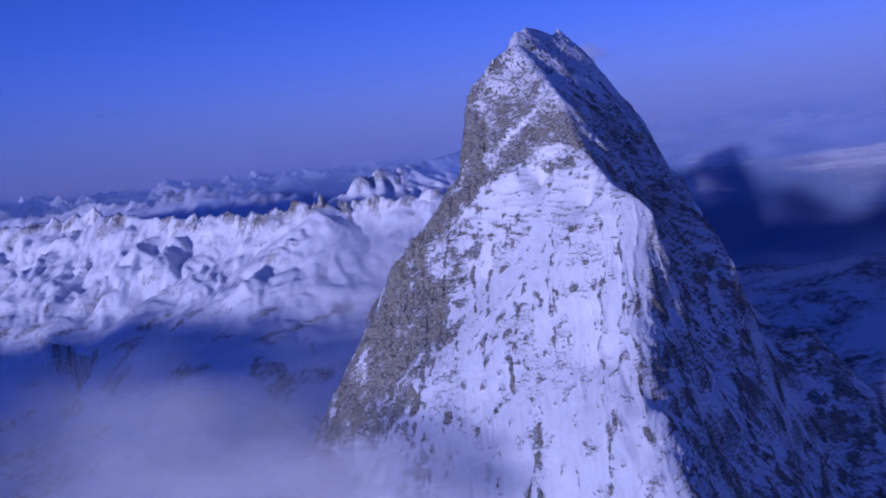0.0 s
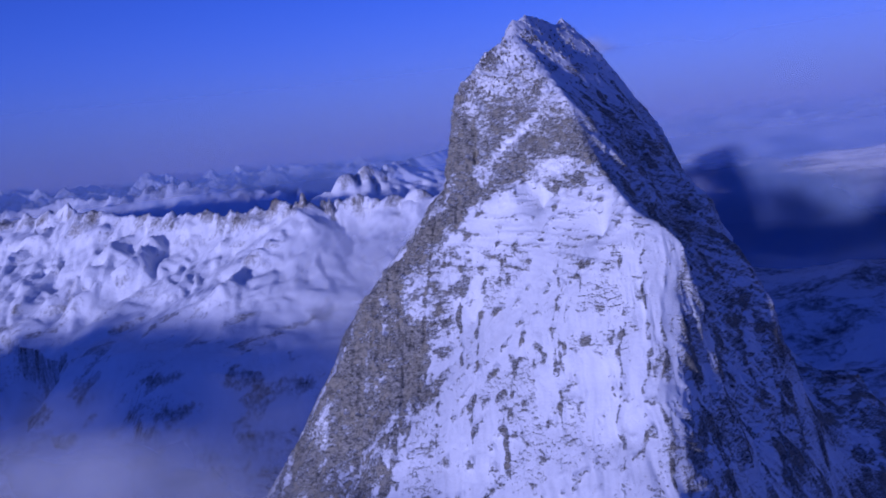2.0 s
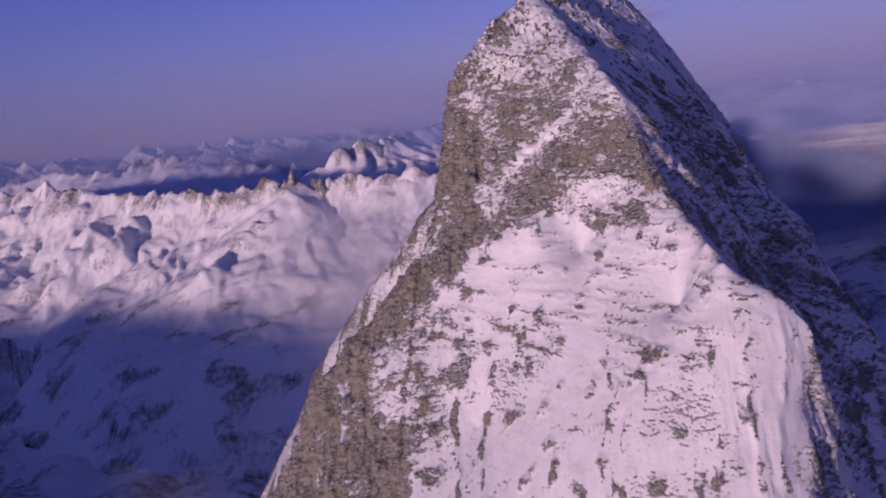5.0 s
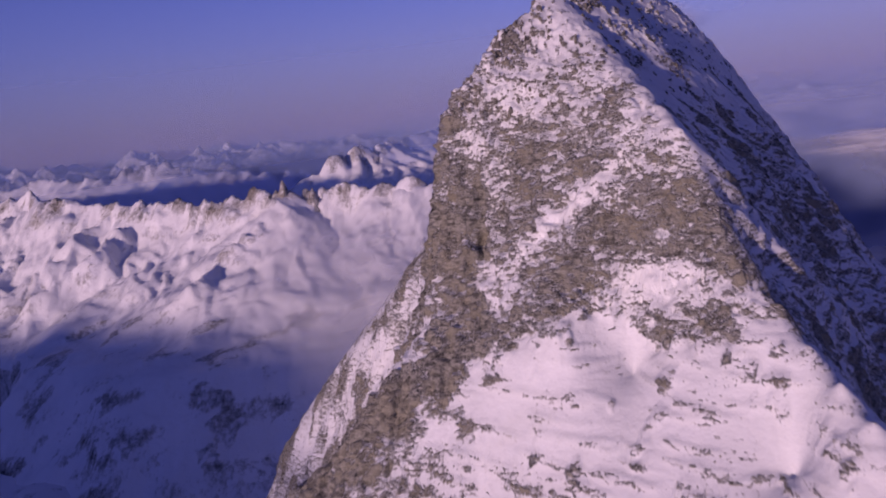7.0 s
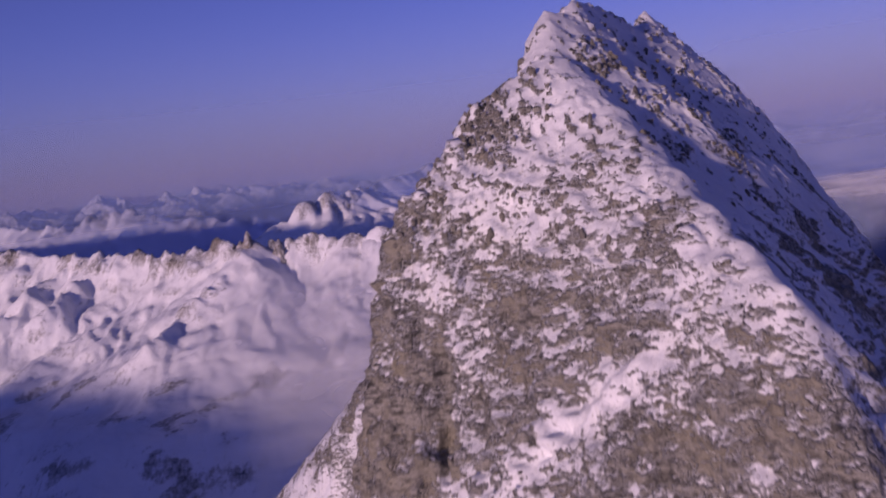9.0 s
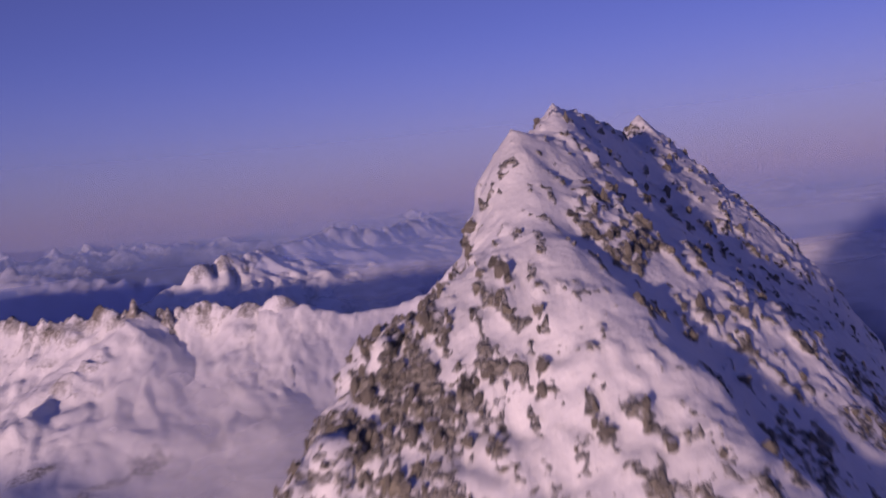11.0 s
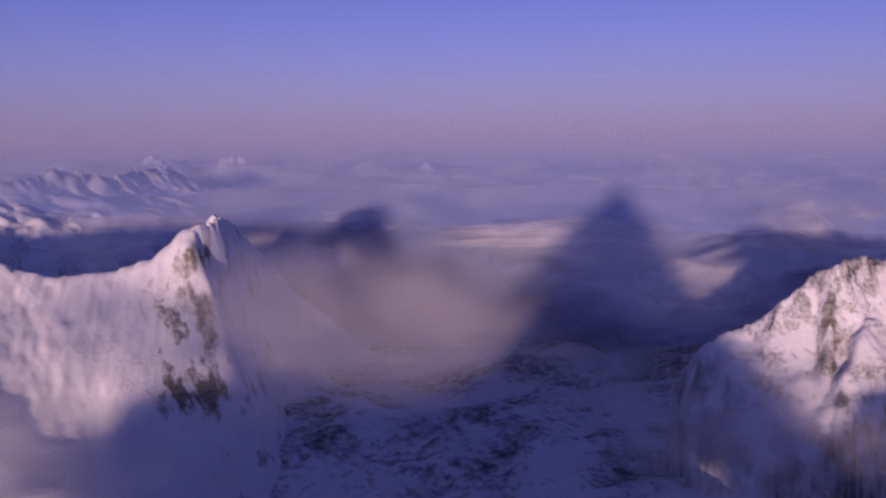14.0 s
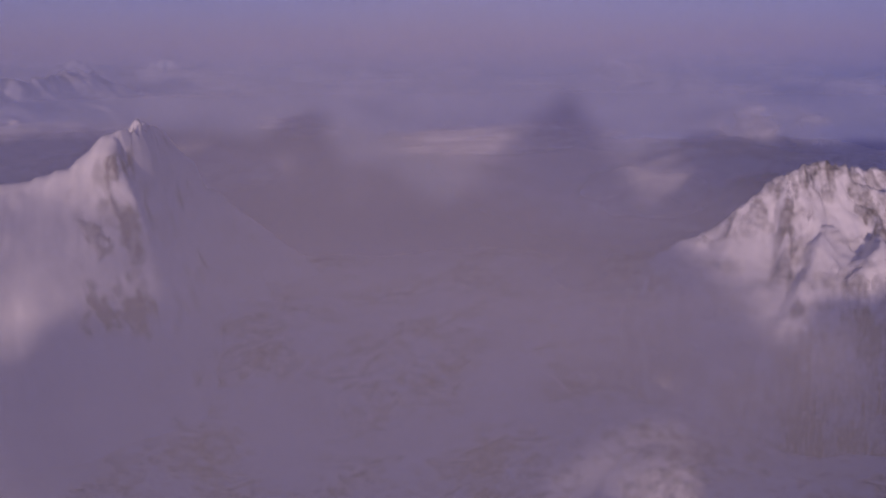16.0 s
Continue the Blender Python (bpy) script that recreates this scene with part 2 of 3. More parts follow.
SOUTH_RIDGE = [(20.6, 434.5, 600.9), (17.4, 432, 596.3), (15.2, 429.5, 591.5), (12.2, 426, 587), (8.8, 424, 587.2), (5.4, 419, 582.2), (2.6, 415, 580), (-0.5, 410, 577.8), (-2.8, 407, 571), (-5.5, 407, 563.5), (-8.7, 404, 547),
               (-9.6, 402, 538), (-15, 394, 533), (-20, 390, 528), (-27.5, 386, 520.5), (-34.5, 380.5, 516), (-41.7, 382, 508.5), (-46, 385, 497), (-49.5, 387, 486.5), (-56.3, 388, 478.5), (-64.4, 389, 468.5), (-80, 392, 446), (-130, 398, 370), (-190, 410, 300)]
NORTH_RIB = [(43.3, 475, 603.8), (44.2, 467, 599), (45, 457, 594), (47.7, 451, 588.3), (53, 449, 581.5), (56.5, 446, 575.5), (68, 440, 557), (82, 430, 532), (88, 424, 524), (93, 415, 506), (101, 402, 488), (107, 400, 461),
             (113, 394, 425), (122, 388, 370)]
LION_RIDGE = [(43.3, 475, 603.8), (40, 478.5, 599.6), (31, 486, 586), (-3, 504, 545), (-32, 520, 514), (-55, 541, 491), (-82, 557, 460), (-100, 600, 415), (-130, 640, 375), (-160, 690, 310)]
ZMUTT_RIDGE = [(43.3, 475, 603.8), (56, 488, 585), (80, 512, 552), (116, 548, 470), (150, 585, 405), (192, 605, 370), (240, 615, 335), (300, 625, 300)]
SPUR = [(113, 440, 452), (124.5, 460, 444), (138, 459, 440), (150, 458, 441), (158, 457, 428.5), (165, 456, 419.5), (182, 455, 397.5), (230, 448, 350)]
FACE = [(18.7, 414.7, 589.0), (15.5, 410, 583), (19, 387, 560), (7.4, 388.6, 547), (1.5, 399, 549), (11, 374, 539), (22, 374, 532), (38, 352, 522.5), (15.6, 352, 515),
        (21.7, 327.4, 495.2), (-4.9, 360, 499), (-27.5, 366, 500), (-25.6, 356, 487), (-8.8, 325.6, 475.4), (18, 314.7, 476.2), (32.8, 307.8, 473.7), (-38, 330, 467),
        (-60, 340, 440), (0, 270, 420), (-60, 250, 370)]
NORTH_FACE = [(37.3, 427, 585), (66, 404, 528), (86, 391, 488), (71, 360, 470), (62, 334, 478), (60, 318, 464), (76, 330, 425), (60, 300, 438), (86, 290, 365), (122, 366, 385)]
SUMMIT_SIDES = [(42, 473.4, 601.5), (44.9, 474.2, 601.2), (42, 476.4, 601.4), (25.2, 446.7, 600.8), (28.4, 445.2, 600.9), (25.9, 444.3, 601.3),
                (27, 453.5, 594.5), (24.5, 455, 587), (31, 462, 592.5), (30, 443, 598.6), (35.5, 474, 592), (49, 470, 596), (13, 438, 584), (23, 431, 596.8), (25, 428.5, 594.7), (29.3, 434.8, 594.0), (23, 424.5, 592.4), (26.5, 421.5, 588.5), (31, 431, 591.5), (33.5, 447, 595), (37, 452, 595.5), (40, 460, 597),
                (30, 479, 583), (27, 470, 580), (18.5, 442, 593), (38, 439, 588)]
FOOT = [(150, 240, 250), (-140, 260, 260), (-260, 330, 220), (-230, 520, 220), (-20, 465, 500), (-60, 470, 440), (-120, 490, 360), (-150, 720, 280), (60, 720, 270), (220, 720, 250),
        (300, 520, 240), (300, 380, 230), (108, 480, 490), (150, 500, 395), (160, 410, 340), (80, 470, 550), (190, 200, 240), (0, 190, 290)]


def beside(points, dx, dy, dz):
    return [(x + dx, y + dy, z + dz) for x, y, z in points]


knots = np.array(along(SUMMIT_RIDGE, 4) + along(EAST_RIDGE, 6)[1:] + along(SOUTH_RIDGE, 5)[1:] + along(NORTH_RIB, 8)[1:] + along(LION_RIDGE, 9)[1:] + along(ZMUTT_RIDGE, 10)[1:] + along(SPUR, 8)
                 + along(beside(SOUTH_RIDGE[2:19], -7, 9, -24), 7) + along(beside(SOUTH_RIDGE[2:19], -22, 30, -58), 14)
                 + along(beside(LION_RIDGE[2:7], -18, 4, -32), 12) + along(beside(EAST_RIDGE[5:13], 3.2, 2.2, -3.9), 6)
                 + [np.array(p, float) for p in FACE + NORTH_FACE + SUMMIT_SIDES + FOOT])


def interpolated(knots, ease):
    """Height over the plan, with straight creases through the given points."""
    count = len(knots)
    system = np.zeros((count + 3, count + 3))
    system[:count, :count] = np.linalg.norm(knots[:, None, :2] - knots[None, :, :2], axis=-1) - ease * np.eye(count)
    flat = np.c_[np.ones(count), knots[:, :2]]
    system[:count, count:] = flat
    system[count:, :count] = flat.T
    weights = np.linalg.solve(system, np.r_[knots[:, 2], 0, 0, 0])

    def height(x, y):
        z = weights[count] + weights[count + 1] * x + weights[count + 2] * y
        for w, (kx, ky, _) in zip(weights, knots):
            z = z + w * np.sqrt((x - kx) ** 2 + (y - ky) ** 2 + 0.02)
        return z
    return height


peak_height = interpolated(knots, 0.03)


def between(x, points, column):
    """Linear reading of one coordinate of a polyline over another."""
    p = sorted((q[column[0]], q[column[1]]) for q in points)
    return np.interp(x, [a for a, _ in p], [b for _, b in p])


def blob(u, v, cu, cv, ru, rv):
    return np.exp(-((u - cu) / ru) ** 2 - ((v - cv) / rv) ** 2)


def tent(x, y, z, points, slope, reach):
    """Raises a sharp crest along a polyline, with flat sides that run out into the slope below."""
    for p in along(points, 1.0):
        d = np.sqrt((x - p[0]) ** 2 + (y - p[1]) ** 2)
        z = np.where(d < reach, np.maximum(z, p[2] - slope * d), z)
    return z


def steps(level, share=0.74):
    """Rock steps over a height in steps: the wall leans out, then falls back on a ledge. From -1 to 1."""
    k = level % 1
    return np.where(k < share, k / share, (1 - k) / (1 - share)) * 2 - 1


def great_peak():
    xs = np.r_[np.arange(-280, -100, 4), np.arange(-100, -58, 1), np.arange(-58, 64, 0.3), np.arange(64, 112, 0.5), np.arange(112, 200, 1.2), np.arange(200, 340, 5)]
    ys = np.r_[np.arange(120, 240, 5), np.arange(240, 300, 1.2), np.arange(300, 340, 0.5), np.arange(340, 482, 0.3), np.arange(482, 520, 0.9), np.arange(520, 620, 2), np.arange(620, 740, 5)]
    x, y = np.meshgrid(xs, ys)
    z = peak_height(x, y)
    z = tent(x, y, z, SUMMIT_RIDGE, 1.25, 3.5)
    z = tent(x, y, z, NORTH_RIB[:6], 1.1, 2.2)
    for spike in ([(8.8, 418.4, 588.8), (9.9, 419.6, 588.4)], [(5.8, 412.5, 584.6), (6.4, 413, 584.2)], [(1.2, 409.5, 579), (1.8, 410.2, 578.6)], [(12.6, 425, 590.2), (13.1, 425.8, 590)]):
        z = tent(x, y, z, spike, 3.2, 1.6)
    base_n = normals(x, y, z)
    # regions: the sunlit east face and its head wall, the southern flank, the shaded north face
    crest_x = between(z, EAST_RIDGE, (2, 0))
    east = smooth(2, -2, x - crest_x) * smooth(470, 440, y)
    shade = 1 - east
    crest_gap = np.abs(x - crest_x)
    near_top = smooth(584, 596, z)
    patch = fbm(x / 13, y / 13, z / 17, 4)
    spots = fbm(x / 4.5, y / 4.5, z / 4, 4)
    foot = np.interp(x, [-9, -2, 8, 14, 22, 24, 30, 38, 42], [532, 534, 538.5, 541.5, 539, 536.5, 537.5, 541, 540]) + 1.6 * spots
    head = smooth(-1.2, 1.2, z - foot) * smooth(594, 583, z + 3 * patch) * east * smooth(-12, -8, x)
    edge = np.interp(z, [440, 476, 492, 505, 515, 528, 540], [-60, -30, -24, -22, -17, -11, -9])
    flank = smooth(9, -8, x - edge + 7 * spots + 9 * patch) * east * smooth(560, 545, z)
    field = np.clip(east - head - flank, 0, 1) * smooth(560, 545, z)
    low = field * smooth(530, 515, z)
    wall = np.clip(head + flank + 0.75 * shade, 0, 1)
    rough = 0.35 + 0.65 * smooth(0.8, 0.4, base_n[..., 2])
    soft = 1 - 0.7 * smooth(4, 0.5, crest_gap) * smooth(465, 500, z)
    calm = 1 - 0.85 * near_top
    # relief: ribs, leaning rock steps, blocks, couloirs
    d = 1.2 * (ridged(x / 24, y / 24, z / 40, 3) - 0.75) * rough * calm * (1 - 0.5 * field)
    lean = z + 0.42 * x - 0.2 * y
    warp = fbm(x / 14, y / 14, z / 14, 3)
    d += 0.5 * np.clip(head + 0.8 * flank, 0, 1) * steps(lean / 3.6 + 1.4 * warp) * smooth(-0.5, 0.3, spots + patch) * smooth(586, 570, z)
    cross = z - 0.75 * x
    d += 0.34 * np.clip(head + flank, 0, 1) * steps(cross / 1.9 + 1.5 * warp + 0.4 * spots) * smooth(586, 570, z)
    blocks = ridged((x + 0.5 * z) / 6.5, y / 8, cross / 10, 5, 0.58)
    d += (0.06 * field + 1.15 * head + 1.0 * flank) * (blocks - 0.85) * rough
    crack = ridged((x - 0.1 * y) / 6.5, z / 60, y / 60, 3)
    d -= 0.9 * flank * smooth(0.95, 1.45, crack)
    fine = fbm(x / 1.5, y / 1.5, z / 1.5, 3, 0.6)
    d += (0.03 * field + 0.27 * (head + flank) + 0.14 * shade * calm) * fine
    chimney = np.exp(-((x - 1.2 - 0.06 * (z - 554)) / 0.9) ** 2) * smooth(547, 549.5, z) * smooth(563, 559, z) * east
    d -= 1.6 * chimney
    ribs = ridged((y - 0.35 * x + 0.25 * z) / 9, x / 40, z / 55, 4)
    d += 0.9 * shade * (1 - 0.9 * smooth(560, 582, z)) * (ribs - 0.8) * rough
    d += 0.3 * shade * (1 - 0.9 * smooth(555, 575, z)) * steps((z + 0.3 * y) / 4.2 + 1.6 * warp)
    couloir = ridged((x - 0.16 * (z - 500) + 2 * warp) / 8, y / 90, z / 80, 3)
    d += 0.55 * low * (couloir - 0.8)
    banded = fbm(x / 12, y / 12, (z + 0.1 * x) / 1.5, 3)
    d += 0.30 * field * smooth(0.1, 0.5, banded) * smooth(505, 518, z)
    outcrop = smooth(0.30, 0.75, fbm(x / 4.5, y / 4.5, z / 9, 4) + 0.3 * patch)
    d += 0.5 * field * outcrop
    cap = smooth(574, 588, z)
    streak = fbm((x + 0.35 * (z - 590)) / 0.95, y / 3.0, z / 2.8, 4, 0.58)
    jut = smooth(0.05, 0.4, streak + 0.2 * spots + 0.32 * smooth(19, 11, x) * smooth(600, 594, z) - 0.15 * near_top - 0.08 * shade + 0.4 * blob(x, y, 24.5, 426.5, 3.6, 5))
    d += 0.25 * cap * (ridged((x - 0.4 * y) / 3.6, y / 5, z / 3.6, 4) - 0.8) * (1 - 0.6 * near_top) * east
    d += cap * jut * (0.35 + 0.3 * fbm(x / 0.9, y / 0.9, z / 1.3, 2))
    d *= soft
    x2, y2, z2 = x + base_n[..., 0] * d, y + base_n[..., 1] * d, z + base_n[..., 2] * d
    n2 = normals(x2, y2, z2)
    # snow: ledges hold it, the walls shed it
    tilt = n2[..., 2] - base_n[..., 2]
    snow = 0.62 + 0.6 * tilt
    snow += field * (0.45 - 0.30 * smooth(-0.1, 0.5, -patch) - 0.40 * outcrop - 0.34 * smooth(0.18, 0.5, banded + 0.35 * patch) * smooth(503, 518, z))
    snow -= field * low * (0.55 * smooth(1.15, 1.45, couloir) * smooth(-0.25, 0.2, spots) + 0.30 * smooth(6, -34, x - edge - 30) * smooth(-0.3, 0.3, spots + patch))
    snow -= head * (0.09 - 0.30 * patch - 0.12 * spots) - head * 0.20 * smooth(560, 584, z + 4 * patch)
    snow += 0.12 * field * smooth(518, 528, z)
    snow -= 0.35 * chimney + 0.10 * head * smooth(1, -2, x)
    snow -= flank * (0.19 - 0.55 * patch - 0.26 * spots) + 0.22 * flank * smooth(0.95, 1.4, crack)
    ramp = np.abs((z - 549.5) - (x - 8) * 0.87 - 2 * patch) / 1.15 + 1.3 * np.abs(spots)
    fields = smooth(2.4, 0.5, ramp) * smooth(1, 6, x) * smooth(27, 20, x)
    for cx, cz, rx, rz in ((2.4, 544.8, 4.4, 3.6), (29, 545.6, 7.5, 3.2), (36, 543.5, 4, 2), (17.5, 588, 5, 5.5), (23, 585, 3.5, 5)):
        fields = np.maximum(fields, smooth(0.25, 0.65, blob(x + 2.5 * patch, z + 1.2 * spots, cx, cz, rx, rz)))
    snow += 0.42 * east * fields * (1 - 0.5 * cap)
    snow += shade * (0.10 + 0.26 * patch - 0.42 * smooth(0.15, 0.5, fbm(x / 8, y / 8, z / 12, 4) + 0.4 * (ribs - 0.9)) * smooth(598, 570, z) + 0.12 * smooth(555, 580, z))
    snow += 0.16 * shade * smooth(556, 575, z) * (1 - near_top) - 0.45 * shade * smooth(560, 580, z) * smooth(0.36, 0.56, fbm(x / 1.8, y / 1.8, z / 3.4, 3) + 0.35 * patch) * (1 - 0.3 * near_top)
    snow += cap * (0.22 - 0.62 * jut) + 0.06 * near_top
    snow += 0.22 * smooth(4, 0.5, crest_gap) * east * smooth(560, 572, z) + 0.25 * near_top * smooth(0.5, 0.75, n2[..., 2])
    snow -= 0.55 * blob(x, y, 25.5, 427, 6, 10) * smooth(20.2, 22, x) * smooth(0.0, 0.3, fbm(x / 1.1, y / 1.1, z / 2.6, 4) + 0.3 * patch)
    tower = np.exp(-((x - 42.2) ** 2 + (y - 473.2) ** 2 + (z - 600.9) ** 2) / 5.5)
    snow -= 0.75 * smooth(0.25, 0.7, tower + 0.3 * spots)
    root = tagged(new("mountain_peak"), "steep pyramid peak of grey-brown rock dusted with fresh snow", "mountain")
    south = (x - y < between(np.clip(z, 300, 600), [(p[0] - p[1], 0, p[2]) for p in SOUTH_RIDGE], (2, 0))) & (y > 375) & (x < 22)
    side = np.where(south, 2, np.where(x < crest_x, 0, 1))
    side = np.where(y > np.interp(x, [21, 43.3], [436, 475]), np.where(x > 43.3, 1, 2), side)
    for k, (part_name, words) in enumerate((("east_face", "sunlit snow and rock wall"), ("north_face", "shaded blue wall of snow and dark rock"), ("south_face", "steep grey rock flank"))):
        ob = sheet(part_name, x2, y2, z2, PEAK_MAT, [("snow", snow)], of=side == k)
        ob.parent = root
        ob["label"] = words
    return root, (x2, y2, z2, n2, snow, east)


peak, SURFACE = great_peak()


# ---- crags: single rocks that stand out of the snow of the peak ----
def crag_material():
    m, nodes, links, bsdf = material("crag_rock")
    info = nodes.new("ShaderNodeObjectInfo")
    n = noise_node(nodes, links, 1.6, 6, 0.65)
    mixed = math_node(nodes, links, "ADD", math_node(nodes, links, "MULTIPLY", n, 0.8), math_node(nodes, links, "MULTIPLY", info.outputs["Random"], 0.25))
    rock = ramp_node(nodes, links, mixed, [(0.3, (0.07, 0.07, 0.065)), (0.55, (0.16, 0.15, 0.13)), (0.8, (0.2, 0.185, 0.15))])
    geo = nodes.new("ShaderNodeNewGeometry")
    up = nodes.new("ShaderNodeSeparateXYZ")
    links.new(geo.outputs["Normal"], up.inputs[0])
    lie = math_node(nodes, links, "ADD", up.outputs["Z"], math_node(nodes, links, "MULTIPLY", noise_node(nodes, links, 2.2, 5, 0.7), 0.9))
    mask = ramp_node(nodes, links, lie, [(0.95, (0, 0, 0)), (1.0, (0.9, 0.9, 0.9))])
    mask.node.color_ramp.elements[0].position = 0.9
    half = math_node(nodes, links, "MULTIPLY", lie, 0.75)
    links.new(half, mask.node.inputs["Fac"])
    col = nodes.new("ShaderNodeMixRGB")
    links.new(mask, col.inputs["Fac"])
    links.new(rock, col.inputs["Color1"])
    col.inputs["Color2"].default_value = (*SNOW, 1)
    links.new(col.outputs["Color"], bsdf.inputs["Base Color"])
    bsdf.inputs["Roughness"].default_value = 0.9
    b = nodes.new("ShaderNodeBump")
    b.inputs["Strength"].default_value, b.inputs["Distance"].default_value = 0.7, 0.3
    links.new(noise_node(nodes, links, 3.0, 6, 0.7), b.inputs["Height"])
    links.new(b.outputs["Normal"], bsdf.inputs["Normal"])
    return m


def crag_mesh(seed, mat):
    bm = bmesh.new()
    bmesh.ops.create_icosphere(bm, subdivisions=2, radius=1.0)
    for v in bm.verts:
        p = v.co * 1.1 + Vector((seed * 7.1, 0, 0))
        v.co *= 0.75 + 0.55 * noise.noise(p) + 0.35 * abs(noise.noise(p * 2.3))
        v.co.x = round(v.co.x * 3.0 + 0.3 * v.co.x) / 3.0 * 0.35 + v.co.x * 0.65
        v.co.z = round(v.co.z * 3.5) / 3.5 * 0.5 + v.co.z * 0.5
    me = bpy.data.meshes.new("crag")
    bm.to_mesh(me)
    bm.free()
    me.materials.append(mat)
    return me


def crags():
    mat = crag_material()
    kinds = [crag_mesh(k, mat) for k in range(7)]
    x, y, z, n, snow, east = SURFACE
    rng = np.random.RandomState(4)
    north_near = (east < 0.5) & (z > 570) & (y < 476) & (x > 18)
    crest_line = np.array(along(SOUTH_RIDGE[2:10], 2) + along(NORTH_RIB[1:8], 2))
    groups = [(north_near & (snow < 0.66), 110, 0.15, 0.42), ((east > 0.5) & (z > 575) & (snow < 0.6) & (x > -6), 90, 0.2, 0.5),
              ((x < 6) & (east > 0.4) & (z > 500) & (z < 590) & (x > -45) & (snow < 0.55), 40, 0.4, 1.0)]
    clear = (np.hypot(x - 26.4, y - 446) > 5) & (np.hypot(x - 43.3, y - 475) > 5) & (np.hypot(x - 21, y - 436) > 3)
    for mask, count, small, big in groups:
        pick = np.flatnonzero((mask & clear).ravel())
        for i in rng.choice(pick, min(count, len(pick)), replace=False):
            place_crag(kinds, rng, (x.flat[i], y.flat[i], z.flat[i]), n.reshape(-1, 3)[i], small, big)
    for p in crest_line[rng.choice(len(crest_line), 40, replace=False)]:
        i = np.argmin((x - p[0] - rng.normal() * 1.2) ** 2 + (y - p[1] - rng.normal() * 1.2) ** 2)
        place_crag(kinds, rng, (x.flat[i], y.flat[i], z.flat[i]), n.reshape(-1, 3)[i], 0.2, 0.55)


def place_crag(kinds, rng, at, normal, small, big):
    ob = new("crag", kinds[rng.randint(len(kinds))])
    size = small + (big - small) * rng.rand() ** 2
    turn = Vector(normal).to_track_quat("Z", "Y").to_euler()
    tilt = Euler((turn.x * 0.5, turn.y * 0.5, rng.rand() * 6.28))
    ob.matrix_world = Matrix.LocRotScale(Vector(at) - Vector(normal) * size * 0.45, tilt, Vector((size * (0.8 + 0.7 * rng.rand()), size, size * (0.7 + 0.8 * rng.rand()))))
    ob.parent = peak


def rock_scatter():
    """The many small rocks that poke through the snow below the summit, joined."""
    bm = bmesh.new()
    bmesh.ops.create_icosphere(bm, subdivisions=1, radius=1.0)
    base = np.array([v.co for v in bm.verts])
    tris = np.array([[v.index for v in f.verts] for f in bm.faces])
    bm.free()
    x, y, z, n, snow, east = SURFACE
    rng = np.random.RandomState(9)
    near = (z > 572) & (y < 477) & (x > -4) & (x < 62) & (snow < 0.72)
    weight = near * (1.0 + 2.5 * (east > 0.5) * smooth(20, 8, x) + 1.5 * (snow < 0.5)) * (1 - 0.75 * smooth(589, 597, z))
    pick = rng.choice(weight.size, 1500, replace=False, p=(weight / weight.sum()).ravel())
    points, faces = [], []
    for k, i in enumerate(pick):
        size = 0.09 + 0.34 * rng.rand() ** 2.2
        p = base * (0.7 + 0.6 * rng.rand(len(base), 1)) * size * np.array([0.8 + 0.6 * rng.rand(), 0.9, 1.0 + 1.0 * rng.rand()])
        a = rng.rand() * 6.28
        p = p @ np.array([[math.cos(a), -math.sin(a), 0], [math.sin(a), math.cos(a), 0], [0, 0, 1]])
        points.append(p + np.array([x.flat[i], y.flat[i], z.flat[i]]) - n.reshape(-1, 3)[i] * size * 0.25)
        faces.append(tris + k * len(base))
    me = bpy.data.meshes.new("rock_scatter")
    me.from_pydata(np.concatenate(points).tolist(), [], np.concatenate(faces).tolist())
    me.materials.append(bpy.data.materials["crag_rock"])
    ob = tagged(new("rock_scatter", me), "small dark rocks poking through the snow", kind="stuff")
    ob.parent = peak


